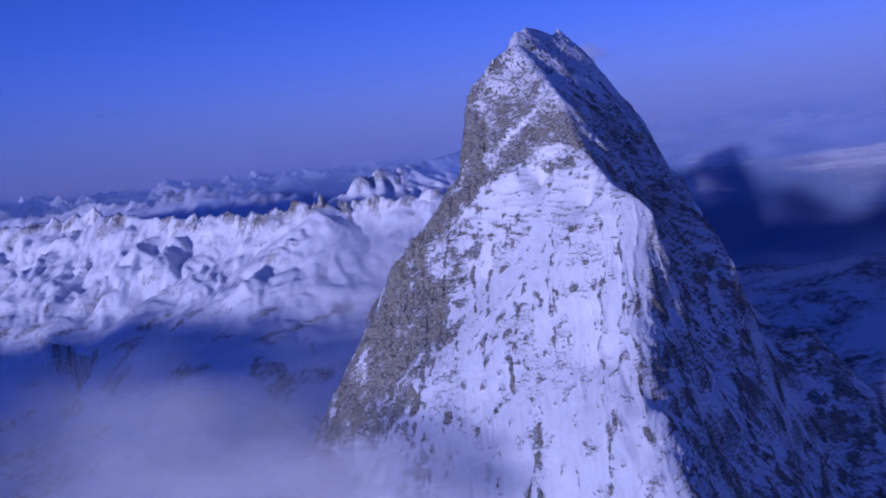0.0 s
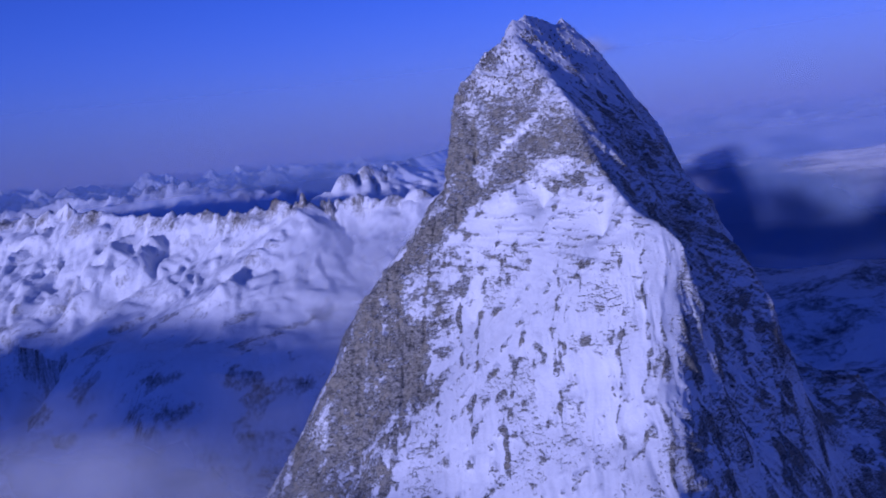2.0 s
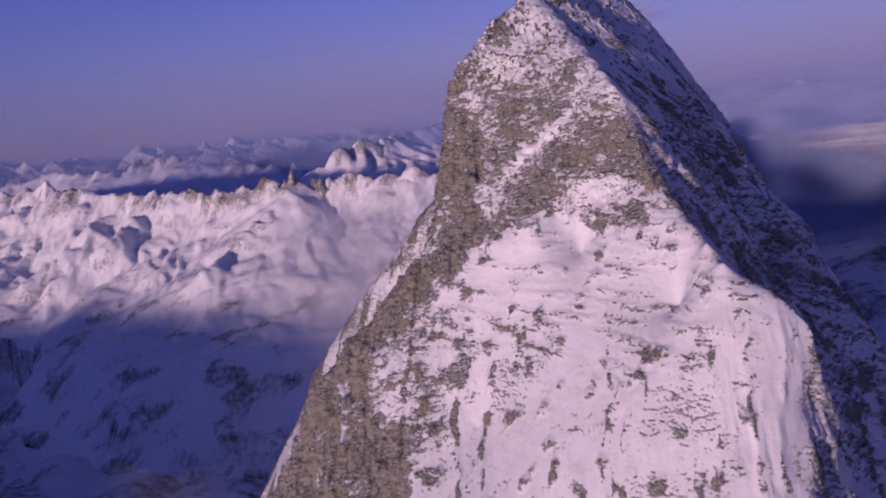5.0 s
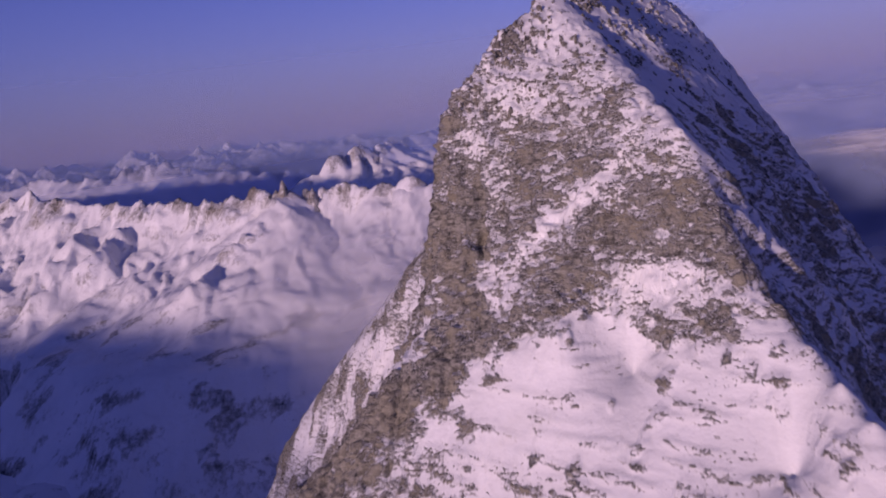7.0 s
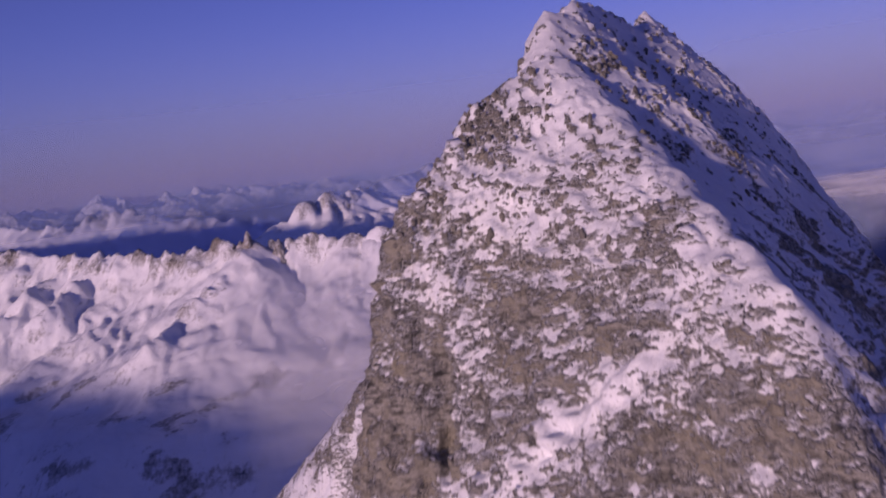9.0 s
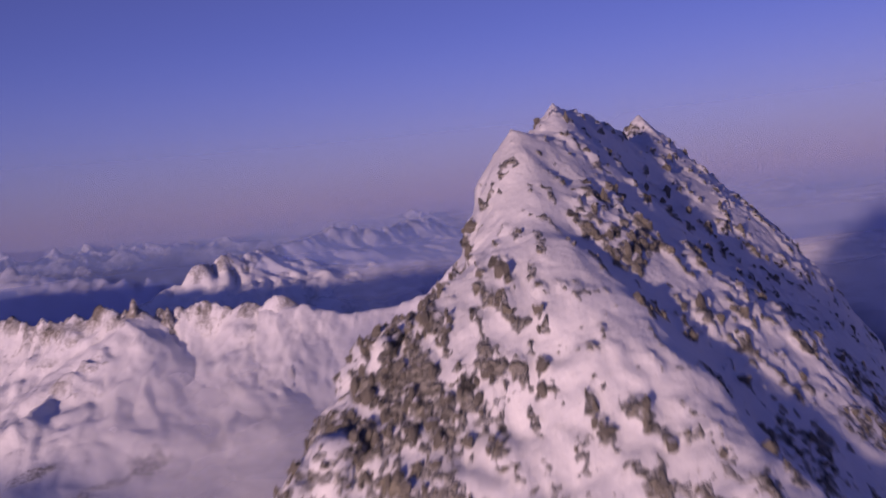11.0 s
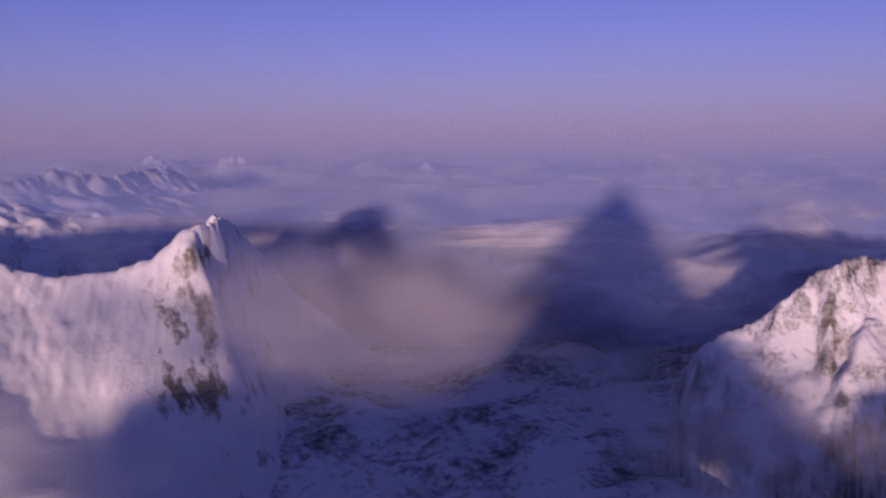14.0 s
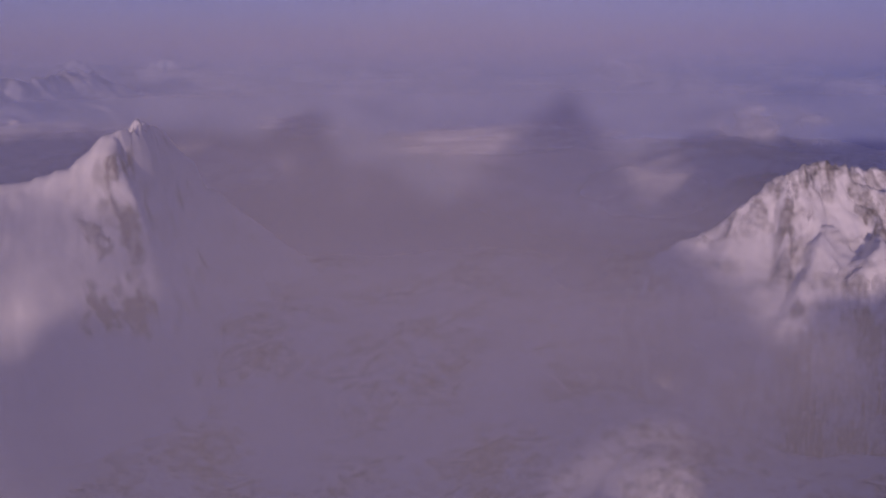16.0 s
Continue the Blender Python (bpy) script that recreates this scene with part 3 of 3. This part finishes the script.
# ---- ranges: a crest line with spurs ----
def mountain_range(name, crests, foot, slope, spur, mat, label, step, reach, seed, bare=0.5, rugged=1.0, fine=1.0, bend=0.62, cut=1e6, ribs=0):
    lines = [np.array(along(c, step * 1.5)) for c in crests]
    rng = np.random.RandomState(seed)
    every = np.concatenate(lines)
    x, y = np.meshgrid(np.arange(every[:, 0].min() - reach, every[:, 0].max() + reach, step), np.arange(every[:, 1].min() - reach, every[:, 1].max() + reach, step))
    wx = x + 0.22 * spur * fbm(x / spur, y / spur, x * 0 + seed, 3)
    wy = y + 0.22 * spur * fbm(x / spur, y / spur, x * 0 + seed + 40, 3)
    z = np.full(x.shape, -1e9)
    run, off = np.zeros(x.shape), np.zeros(x.shape)
    start = 0.0
    for pts in lines:
        length = start + np.r_[0, np.cumsum(np.linalg.norm(np.diff(pts[:, :2], axis=0), axis=1))]
        start = length[-1] + 500
        for p, s in zip(pts, length):
            d = np.sqrt((wx - p[0]) ** 2 + (wy - p[1]) ** 2)
            h = p[2] - slope * reach * bend * (1 - np.exp(-d / (reach * bend)))
            up = h > z
            z, run, off = np.where(up, h, z), np.where(up, s, run), np.where(up, d, off)
    # ribs: sharp side crests that run down from the main one, with gullies between
    main = lines[0]
    dune = 0.35 if ribs else 1.0
    for k in range(ribs):
        p = main[int((k + rng.rand()) / ribs * (len(main) - 1))].copy()
        a = math.pi * (1.5 + 0.22 * rng.normal()) if rng.rand() < 0.8 else math.pi * (0.5 + 0.2 * rng.normal())
        p[2] -= 2 + 6 * rng.rand()
        pitch, sides = min(slope, 0.8) * (0.6 + 0.3 * rng.rand()), 0.95 + 0.4 * rng.rand()
        for j in range(int((1.2 + 1.6 * rng.rand()) * spur / 9)):
            a += 0.10 * rng.normal()
            p += np.array([9 * math.cos(a), 9 * math.sin(a), -9 * pitch * (1 + 0.5 * rng.normal())])
            i0, i1 = np.searchsorted(x[0], [p[0] - spur * 0.7, p[0] + spur * 0.7])
            j0, j1 = np.searchsorted(y[:, 0], [p[1] - spur * 0.7, p[1] + spur * 0.7])
            part_x, part_y = wx[j0:j1, i0:i1] - p[0], wy[j0:j1, i0:i1] - p[1]
            z[j0:j1, i0:i1] = np.maximum(z[j0:j1, i0:i1], p[2] - sides * np.sqrt(part_x ** 2 + part_y ** 2))
    ramp = smooth(0, spur * 1.5, off) * dune
    z += ramp * spur * 0.17 * rugged * (ridged(run / spur, off / spur / 5, off * 0 + seed, 5, 0.55) - 0.4) * (1 - 0.55 * smooth(1.4 * spur, 3 * spur, off))
    z += spur * 0.055 * rugged * (ridged((wx + 0.3 * y) / spur * 2.4, wy / spur * 1.1, x * 0 + seed + 3, 6, 0.56) - 0.5) * (1 - 0.6 * smooth(1.2 * spur, 2.6 * spur, off))
    z += ramp * spur * 0.085 * rugged * 1.5 * (1 - 0.5 * smooth(1.2 * spur, 2.8 * spur, off)) * (ridged(run / spur * 4.2, off / spur / 1.6, off * 0 + seed + 6, 4, 0.55) - 0.5)
    z += spur * 0.12 * rugged * fine * (1 - smooth(0, spur * 0.6, off)) * ridged(run / spur * 2.2, off / spur, off * 0 + seed + 9, 4) * (0.3 + 0.9 * smooth(-0.4, 0.6, fbm(run / spur / 2, off * 0, off * 0 + seed, 2)))
    z -= 260 * smooth(0.5, 1.0, off / reach) + 330 * smooth(cut, cut + 190, x)
    n = normals(x, y, z)
    snow = 0.88 + 0.4 * np.minimum(n[..., 2] - 0.78, 0.05) + 0.2 * fbm(x / spur * 1.6, y / spur * 1.6, z / spur * 4, 3) - 0.3 * (bare - 0.5) - 0.05
    snow -= 0.3 * smooth(spur * 0.55, 0, off) * smooth(-0.35, 0.25, fbm(run / spur * 4, off / spur, off * 0 + seed, 3)) * rugged
    snow -= 0.26 * smooth(1.2 * spur, 2.4 * spur, off) * smooth(0.1, 0.5, fbm((wx + 0.6 * y) / spur * 1.3, (wy - 0.6 * x) / spur * 2, z / 40 + seed, 5, 0.6)) * (bare > 0.4)
    ob = sheet(name, x, y, z, mat, [("snow", snow)], keep=z > foot)
    return tagged(ob, label, "mountain range")


jagged = mountain_range("mountain_range", [[(-1900, 2500, 470), (-1240, 2200, 473), (-957, 2100, 490), (-682, 1950, 450), (-440, 1830, 446), (-347, 1787, 456), (-322, 1787, 446), (-298, 1787, 447),
               (-214, 1787, 447), (-100, 1752, 452), (-28, 1745, 432), (25, 1740, 431)],
               [(-957, 2100, 490), (-995, 2030, 430), (-950, 1850, 290)], [(-820, 2020, 470), (-860, 1900, 360)], [(-682, 1950, 450), (-740, 1800, 320)], [(-347, 1787, 470), (-395, 1690, 330)]], 60, 0.85, 130, RANGE_MAT,
               "long snow-covered ridge with jagged rock pinnacles along its crest", 4.5, 760, 3, ribs=46, bend=0.42, cut=-125)


def pinnacle(at, height, width, seed):
    """A splintered rock spire on the crest."""
    rings, around = 9, 10
    k, j = np.meshgrid(np.linspace(0, 1, rings), np.linspace(0, 2 * math.pi, around + 1), indexing="ij")
    r = width * (1 - k) ** 0.8 * (1 + 0.5 * fbm(np.cos(j) * 1.3 + seed, np.sin(j) * 1.3, k * 3, 3)) + 0.15
    x, y = at[0] + r * np.cos(j) + 0.12 * width * k, at[1] + r * np.sin(j)
    z = at[2] - 14 + k * (height + 14)
    ob = sheet("pinnacle", x, y, z, RANGE_MAT, [("snow", 0.42 + 0.2 * fbm(x / 6, y / 6, z / 9, 3))])
    ob.parent = jagged


for n_p, (px, py, pz, tall, wide) in enumerate([(-349, 1786, 448, 38, 13), (-362, 1788, 447, 25, 12), (-374, 1792, 447, 13, 8), (-336, 1786, 448, 13, 7), (-300, 1786, 441, 27, 12),
                                               (-289, 1787, 442, 12, 7), (-318, 1787, 441, 10, 7), (-440, 1830, 446, 9, 9), (-470, 1846, 446, 7, 9), (-410, 1815, 447, 8, 8)]):
    pinnacle((px, py, pz), tall * 1.1, wide * 1.5, n_p * 3.7)


def pyramid_mountain():
    """A sharp peak at the ridge's end: three crests with flat faces between."""
    crest = [(-160, 1765, 452), (-100, 1752, 457), (-28, 1745, 436), (46, 1740, 436), (100, 1735, 445), (139, 1725, 468), (160, 1760, 487), (184, 1800, 504), (240, 1981, 458), (311, 2191, 395), (386, 2366, 313), (469, 2541, 220), (565, 2681, 109), (700, 2760, 90)]
    front = [(139, 1725, 468), (163, 1712, 417), (177, 1700, 359), (186, 1696, 311), (198, 1693, 270), (212, 1690, 230), (220, 1688, 194), (245, 1682, 110)]
    spur = [(186, 1696, 311), (150, 1665, 302), (110, 1640, 291), (70, 1600, 262), (40, 1540, 190)]
    faces = [(196, 1802, 474),
             (330, 1800, 100), (440, 1960, 70), (560, 2200, 60), (120, 1810, 420), (140, 1870, 400), (165, 1960, 390), (215, 2120, 340), (300, 2320, 240), (60, 1830, 360), (0, 1830, 350), (-80, 1830, 360), (-160, 1840, 350), (100, 1980, 280), (380, 2520, 120), (150, 2200, 200),
             (120, 1700, 402), (85, 1697, 394), (40, 1695, 388), (-10, 1695, 388), (-60, 1700, 400), (-110, 1704, 424), (-160, 1715, 424), (60, 1650, 330), (0, 1645, 345), (-60, 1650, 362), (-110, 1652, 386), (-160, 1660, 388), (20, 1595, 262), (-50, 1590, 310), (-110, 1590, 342), (-160, 1600, 350),
             (160, 1650, 240), (190, 1660, 200), (120, 1600, 200), (200, 1560, 60), (100, 1480, 60), (0, 1500, 170), (-60, 1500, 240), (-160, 1500, 290)]
    # the shaded flank: straight lines on one level from the front crest to the falling far crest
    far_side = [p for p in crest if p[1] >= 1800]
    for level in (450, 425, 400, 370, 340, 310, 280, 250, 220, 190, 150, 115):
        here = [between(level, front[::-1], (2, c)) for c in (0, 1)]
        there = [between(level, far_side[::-1], (2, c)) for c in (0, 1)]
        faces += [(here[0] + f * (there[0] - here[0]), here[1] + f * (there[1] - here[1]), level) for f in (0.1, 0.25, 0.45, 0.7)]
    height = interpolated(np.array(along(crest, 16) + along(front, 22)[1:] + along(spur, 25)[1:] + [np.array(p, float) for p in faces]), 0.1)
    x, y = np.meshgrid(np.arange(-160, 640, 3), np.arange(1480, 2700, 3.6))
    z = height(x, y)
    n = normals(x, y, z)
    z += 3 * (ridged(x / 60, y / 90, z / 130, 4) - 0.75) * smooth(0, 70, np.abs(x - 168)) * smooth(190, 150, x)
    z += 1.6 * fbm(x / 14, y / 24, z / 30, 4) + 2.6 * (ridged((x - 0.35 * y) / 30, y / 160, z / 200, 4) - 0.7) * smooth(330, 400, z)
    snow = 0.92 + 0.22 * fbm(x / 70, y / 70, z / 60, 4) - 0.28 * smooth(0.62, 0.35, n[..., 2]) * smooth(-0.2, 0.5, fbm(x / 30, y / 30, z / 40, 3))
    rock = fbm((x + 0.5 * z) / 22, y / 60, (z - 0.5 * x) / 60, 4)
    snow -= 0.5 * blob(x, z, 135, 345, 55, 75) * smooth(-0.25, 0.25, rock) + 0.4 * blob(x, z, 120, 285, 60, 25) * smooth(-0.3, 0.2, rock)
    # bare patch beside the top imitates a shaded facet; rock at the tip
    snow -= 0.4 * blob(x, z, 158, 455, 22, 30) * smooth(-0.3, 0.2, fbm(x / 9, y / 9, z / 14, 3)) + 0.3 * smooth(470, 500, z) * smooth(-0.1, 0.3, fbm(x / 7, y / 7, z / 11, 3))
    return tagged(sheet("pyramid_mountain", x, y, z, RANGE_MAT, [("snow", snow)], keep=z > 60), "sharp snowy pyramid with a sunlit crest and a shaded flank", "mountain")


pyramid_mountain()
mountain_range("rocky_massif", [[(790, 1490, 300), (826, 1450, 348), (854, 1430, 378), (908, 1410, 430), (955, 1400, 441), (1004, 1390, 436), (1063, 1380, 426), (1180, 1340, 420), (1350, 1280, 415)],
               [(908, 1410, 430), (880, 1365, 368), (847, 1330, 305), (815, 1250, 250)], [(1004, 1390, 436), (985, 1330, 360), (960, 1260, 280)]], 60, 1.7, 75, RANGE_MAT,
               "broad rocky massif, its snowy face warm in low sun", 4, 290, 17, bare=0.7, rugged=1.1, ribs=16)
# unseen ridge, added to keep the lower part of the massif in shadow
mountain_range("shade_ridge_right", [[(440, 590, 335), (596, 610, 372), (760, 620, 376), (950, 560, 376)]], 60, 1.1, 80, RANGE_MAT, "low ridge added out of view to shade the massif's foot", 9, 240, 37)
mountain_range("second_range", [[(-2300, 3300, 470), (-1500, 3050, 475), (-1150, 2950, 480), (-850, 2900, 470), (-600, 2900, 430), (-480, 2800, 400)],
               [(-480, 2520, 415), (-350, 2600, 462), (-200, 2800, 497), (-100, 2950, 512), (60, 3150, 500), (240, 3400, 505)]], 60, 0.6, 150, RANGE_MAT,
               "hazy snow ridge behind the nearer crest", 8, 500, 23, bare=0.3, rugged=1.2, ribs=34)
# never in view: added to throw shade on the valley at the left
mountain_range("shading_range", [[(-3000, 400, 420), (-2300, 200, 370), (-1850, 20, 385), (-1500, -40, 405), (-1150, -160, 380)]], 60, 0.5, 150, FAR_MAT,
               "unseen snowy ridge added to shade the left valley", 24, 600, 29)
# ridge added outside the view so the valley beyond the peak lies in shadow
mountain_range("shade_ridge_left", [[(-170, 395, 320), (-260, 360, 350), (-400, 330, 370), (-600, 280, 385), (-800, 200, 385)]], 60, 1.3, 70, RANGE_MAT,
               "low rocky snow ridge added out of view to shade the valley", 8, 230, 31)


def far_mountains():
    """The ranges beyond, one behind the other, out to the skyline."""
    r = np.linspace(2300, 4480, 280)
    a = np.radians(np.linspace(-48, 26, 520))
    rr, aa = np.meshgrid(r, a)
    x, y = rr * np.sin(aa), 450 + rr * np.cos(aa)
    line = np.interp(np.degrees(aa), [-48, -28, -16, -9, -2, 3, 13, 20, 40], [570, 557, 530, 503, 505, 515, 508, 480, 455])
    base = 150 + 200 * smooth(2300, 4300, rr)
    wx, wy = x + 60 * fbm(x / 300, y / 300, x * 0 + 1, 2), y + 60 * fbm(x / 300, y / 300, x * 0 + 2, 2)
    peaks = np.clip((ridged(wx / 330, wy / 260, x * 0 + 4.4, 6, 0.52) + 0.25) / 1.9, 0, 1.15) ** 1.35
    z = base + (line - base) * (0.3 + 0.62 * peaks) * (0.6 + 0.45 * smooth(3300, 4200, rr))
    n = normals(x, y, z)
    snow = -0.1 + (z - 290) / 280 + 0.25 * np.minimum(np.abs(n[..., 2]) - 0.75, 0.1) + 0.12 * fbm(x / 90, y / 90, x * 0, 3)
    return tagged(sheet("far_mountains", x, y, z, FAR_MAT, [("snow", snow)]), "distant hazy chains of snow mountains reaching to the horizon", "backdrop", kind="structure")


far_mountains()


def skyline_mountain(bearing, far, top, wide, tall, seed, label):
    """A rounded snow mountain that stands out of the cloud near the skyline."""
    u, v = np.meshgrid(np.linspace(-1, 1, 70), np.linspace(-1, 1, 50))
    form = np.clip(1 - np.abs(u + 0.12 * fbm(u * 2 + seed, v * 2, u * 0, 3)) ** 1.6 - np.abs(v) ** 1.5, -0.4, 1)
    a = radians(bearing)
    x = far * math.sin(a) + u * wide * math.cos(a) + v * wide * 0.6 * math.sin(a)
    y = 450 + far * math.cos(a) - u * wide * math.sin(a) + v * wide * 0.6 * math.cos(a)
    z = top + tall * (form - 1) + 0.22 * tall * (ridged(u * 3 + seed, v * 3, u * 0 + seed, 5, 0.55) - 1.1)
    snow = 0.85 + 0.3 * fbm(x / 30, y / 30, z / 20, 3)
    return tagged(sheet("snow_mountain", x, y, z, FAR_MAT, [("snow", snow)]), label, "mountain", "mountains on the skyline")


for bearing, far, top, wide, tall, seed in ((3.3, 3900, 538, 180, 95, 3), (8.0, 3850, 536, 120, 120, 7), (11.5, 3900, 512, 60, 50, 12), (13.4, 3920, 516, 75, 55, 19), (15.6, 3900, 508, 50, 40, 25), (19.6, 3900, 502, 40, 40, 31), (-1.5, 3900, 522, 120, 70, 37)):
    skyline_mountain(bearing, far, top, wide, tall, seed, "rounded white snow mountain standing out of the cloud")


# ---- ground ----
def ground():
    r = np.r_[np.linspace(0, 1500, 60), np.linspace(1530, 4700, 70)]
    a = np.linspace(0, 2 * math.pi, 241)
    rr, aa = np.meshgrid(r, a)
    x, y = rr * np.sin(aa), 450 + rr * np.cos(aa)
    z = 130 + 45 * fbm(x / 420, y / 420, x * 0 + 2.2, 4) + 12 * ridged(x / 120, y / 120, x * 0, 3) + 180 * smooth(2300, 4500, rr)
    n = normals(x, y, z)
    snow = 0.64 + 0.32 * fbm(x / 130, y / 130, x * 0 + 5, 4) + 0.6 * (np.abs(n[..., 2]) - 0.95)
    return tagged(sheet("ground", x, y, z, FAR_MAT, [("snow", snow)]), "glaciers and rocky snow valleys far below", "ground", kind="structure")


ground()


# ---- clouds ----
def cloud(cx, cy, cz, rx, ry, rz, layers, seed, mat, label, lean=40, group=""):
    """A bank of vapour in slanting layers, one behind the other, each thinning out to its edge."""
    root = tagged(new("cloud"), label, "cloud", group)
    root.location = (cx, cy, cz)
    c, s = math.cos(radians(lean)), math.sin(radians(lean))
    for k in range(layers):
        h = (k + 0.5) / layers * 2 - 1
        size = math.sqrt(max(0.15, 1 - h * h * 0.75))
        u, v = np.meshgrid(np.linspace(-1, 1, 41), np.linspace(-1, 1, 31))
        r = np.sqrt(u * u + v * v)
        fade = smooth(1.0, 0.2, r + 0.3 * fbm(u * 1.8 + seed, v * 1.8, u * 0 + seed + 0.6 * k, 3))
        bulge = 0.3 * fbm(u * 1.6 + seed, v * 1.6, u * 0 + k * 0.4, 2)
        x = u * rx * size
        y = h * ry + v * rz * c * size + bulge * ry * s
        z = v * rz * s * size * 1.3 + bulge * rz * 0.4 + 0.15 * rz * h
        ob = sheet("vapour_layer", x, y, z, mat, [("fade", fade)], keep=fade > 0.004)
        ob.parent = root
    return root


cloud(-135, 330, 425, 130, 60, 75, 5, 1, CLOUD_MAT, "grey-white cloud bank welling up against the foot of the peak")
cloud(-60, 262, 446, 75, 30, 28, 5, 8, CLOUD_MAT, "bright cloud drifting across the lower face of the peak")
cloud(-180, 1300, 405, 140, 130, 100, 5, 5, BANK_MAT, "soft grey cloud hanging below the jagged ridge")
cloud(-85, 1150, 372, 160, 110, 78, 5, 27, CLOUD_MAT, "broad pale cloud filling the valley beyond the peak")
cloud(600, 1150, 330, 190, 70, 90, 4, 33, BANK_MAT, "thin mist rising before the rocky massif")
cloud(60, 541, 594.5, 23, 9, 8.5, 7, 13, WISP_MAT, "thin wet mist close behind the summit")
cloud(49.5, 537, 596.5, 9, 5, 8, 5, 61, WISP_MAT, "thin grey mist over the far side of the summit")
cloud(62, 533.5, 597, 8, 3, 5.5, 4, 71, WISP_MAT, "wet mist drifting over the slope beyond the summit")


def sea_banks():
    """Long banks of vapour that rise out of the sea of cloud."""
    rng = np.random.RandomState(12)
    for k in range(30):
        far = 1500 + 2500 * ((k + 0.5) / 30) ** 0.8
        bearing = radians(-4 + 66 * ((k * 0.618) % 1))
        size = 0.6 + far / 2600
        cloud(far * math.sin(bearing), 450 + far * math.cos(bearing), 262 + 165 * float(smooth(900, 2600, far)) + 60 * float(smooth(2600, 4400, far)) + 14 * rng.rand(), (150 + 170 * rng.rand()) * size,
              60 * size, (26 + 22 * rng.rand()) * size, 2, 40 + 3 * k, SWELL_MAT, "long pale bank swelling out of the sea of cloud", 62, "banks of the cloud sea")


SWELL_MAT = cloud_material("cloud_swell", 0.009, 0.34, 0.62, 0.75, (0.88, 0.88, 0.9))
sea_banks()


def cloud_sea():
    r = 900 * (4500 / 900) ** np.linspace(0, 1, 300)
    a = np.radians(np.linspace(-6, 96, 380))
    rr, aa = np.meshgrid(r, a)
    x, y = rr * np.sin(aa), 450 + rr * np.cos(aa)
    z = 215 + 175 * smooth(900, 2600, rr) + 75 * smooth(2600, 4400, rr)
    z += 26 * fbm(x / 520, y / 380, x * 0 + 8, 3)
    heap = 1 - np.abs(fbm(x / 330, y / 280, x * 0 + 1.7, 4, 0.55))
    z += (30 * heap ** 2 - 14) * smooth(-0.5, 0.4, fbm(x / 800, y / 500, x * 0 + 6, 2))
    fade = smooth(-6, 6, np.degrees(aa) + 6 * fbm(x / 400, y / 400, x * 0, 3)) * smooth(0, 700, rr - 1350 - 850 * smooth(33, 16, np.degrees(aa)) + 300 * fbm(x / 400, y / 400, x * 0 + 3, 3))
    fade *= 0.08 + 0.92 * smooth(-0.75, -0.25, fbm(x / 620, y / 330, x * 0 + 12, 4))
    ob = sheet("cloud_sea", x, y, z, SEA_MAT, [("fade", fade)])
    return tagged(ob, "rolling sea of cloud stretching to the horizon", "cloud", kind="stuff")


SEA_MAT = cloud_material("cloud_sea_vapour", 0.004, 0.25, 0.5, 1.0, (0.85, 0.86, 0.9), 160)
cloud_sea()


# ---- distant haze, imitated by tinted see-through sheets ----
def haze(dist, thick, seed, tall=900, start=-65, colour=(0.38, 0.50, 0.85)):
    m = cloud_material("haze_tint", 0.0012, 0.0, 0.45, thick, colour)
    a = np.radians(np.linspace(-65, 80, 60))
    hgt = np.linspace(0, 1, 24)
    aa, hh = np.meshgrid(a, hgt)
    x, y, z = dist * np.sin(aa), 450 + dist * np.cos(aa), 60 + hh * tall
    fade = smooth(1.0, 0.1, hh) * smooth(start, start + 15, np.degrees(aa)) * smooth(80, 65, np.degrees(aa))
    return tagged(sheet("haze", x, y, z, m, [("fade", fade)]), "blue-tinted see-through sheet imitating far haze", "haze", kind="stuff")


# the outermost sheet is greyer, to cover the warm sky at the horizon
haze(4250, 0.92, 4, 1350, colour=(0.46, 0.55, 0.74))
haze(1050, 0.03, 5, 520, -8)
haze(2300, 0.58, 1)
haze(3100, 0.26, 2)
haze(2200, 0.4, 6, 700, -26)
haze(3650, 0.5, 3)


crags()
rock_scatter()
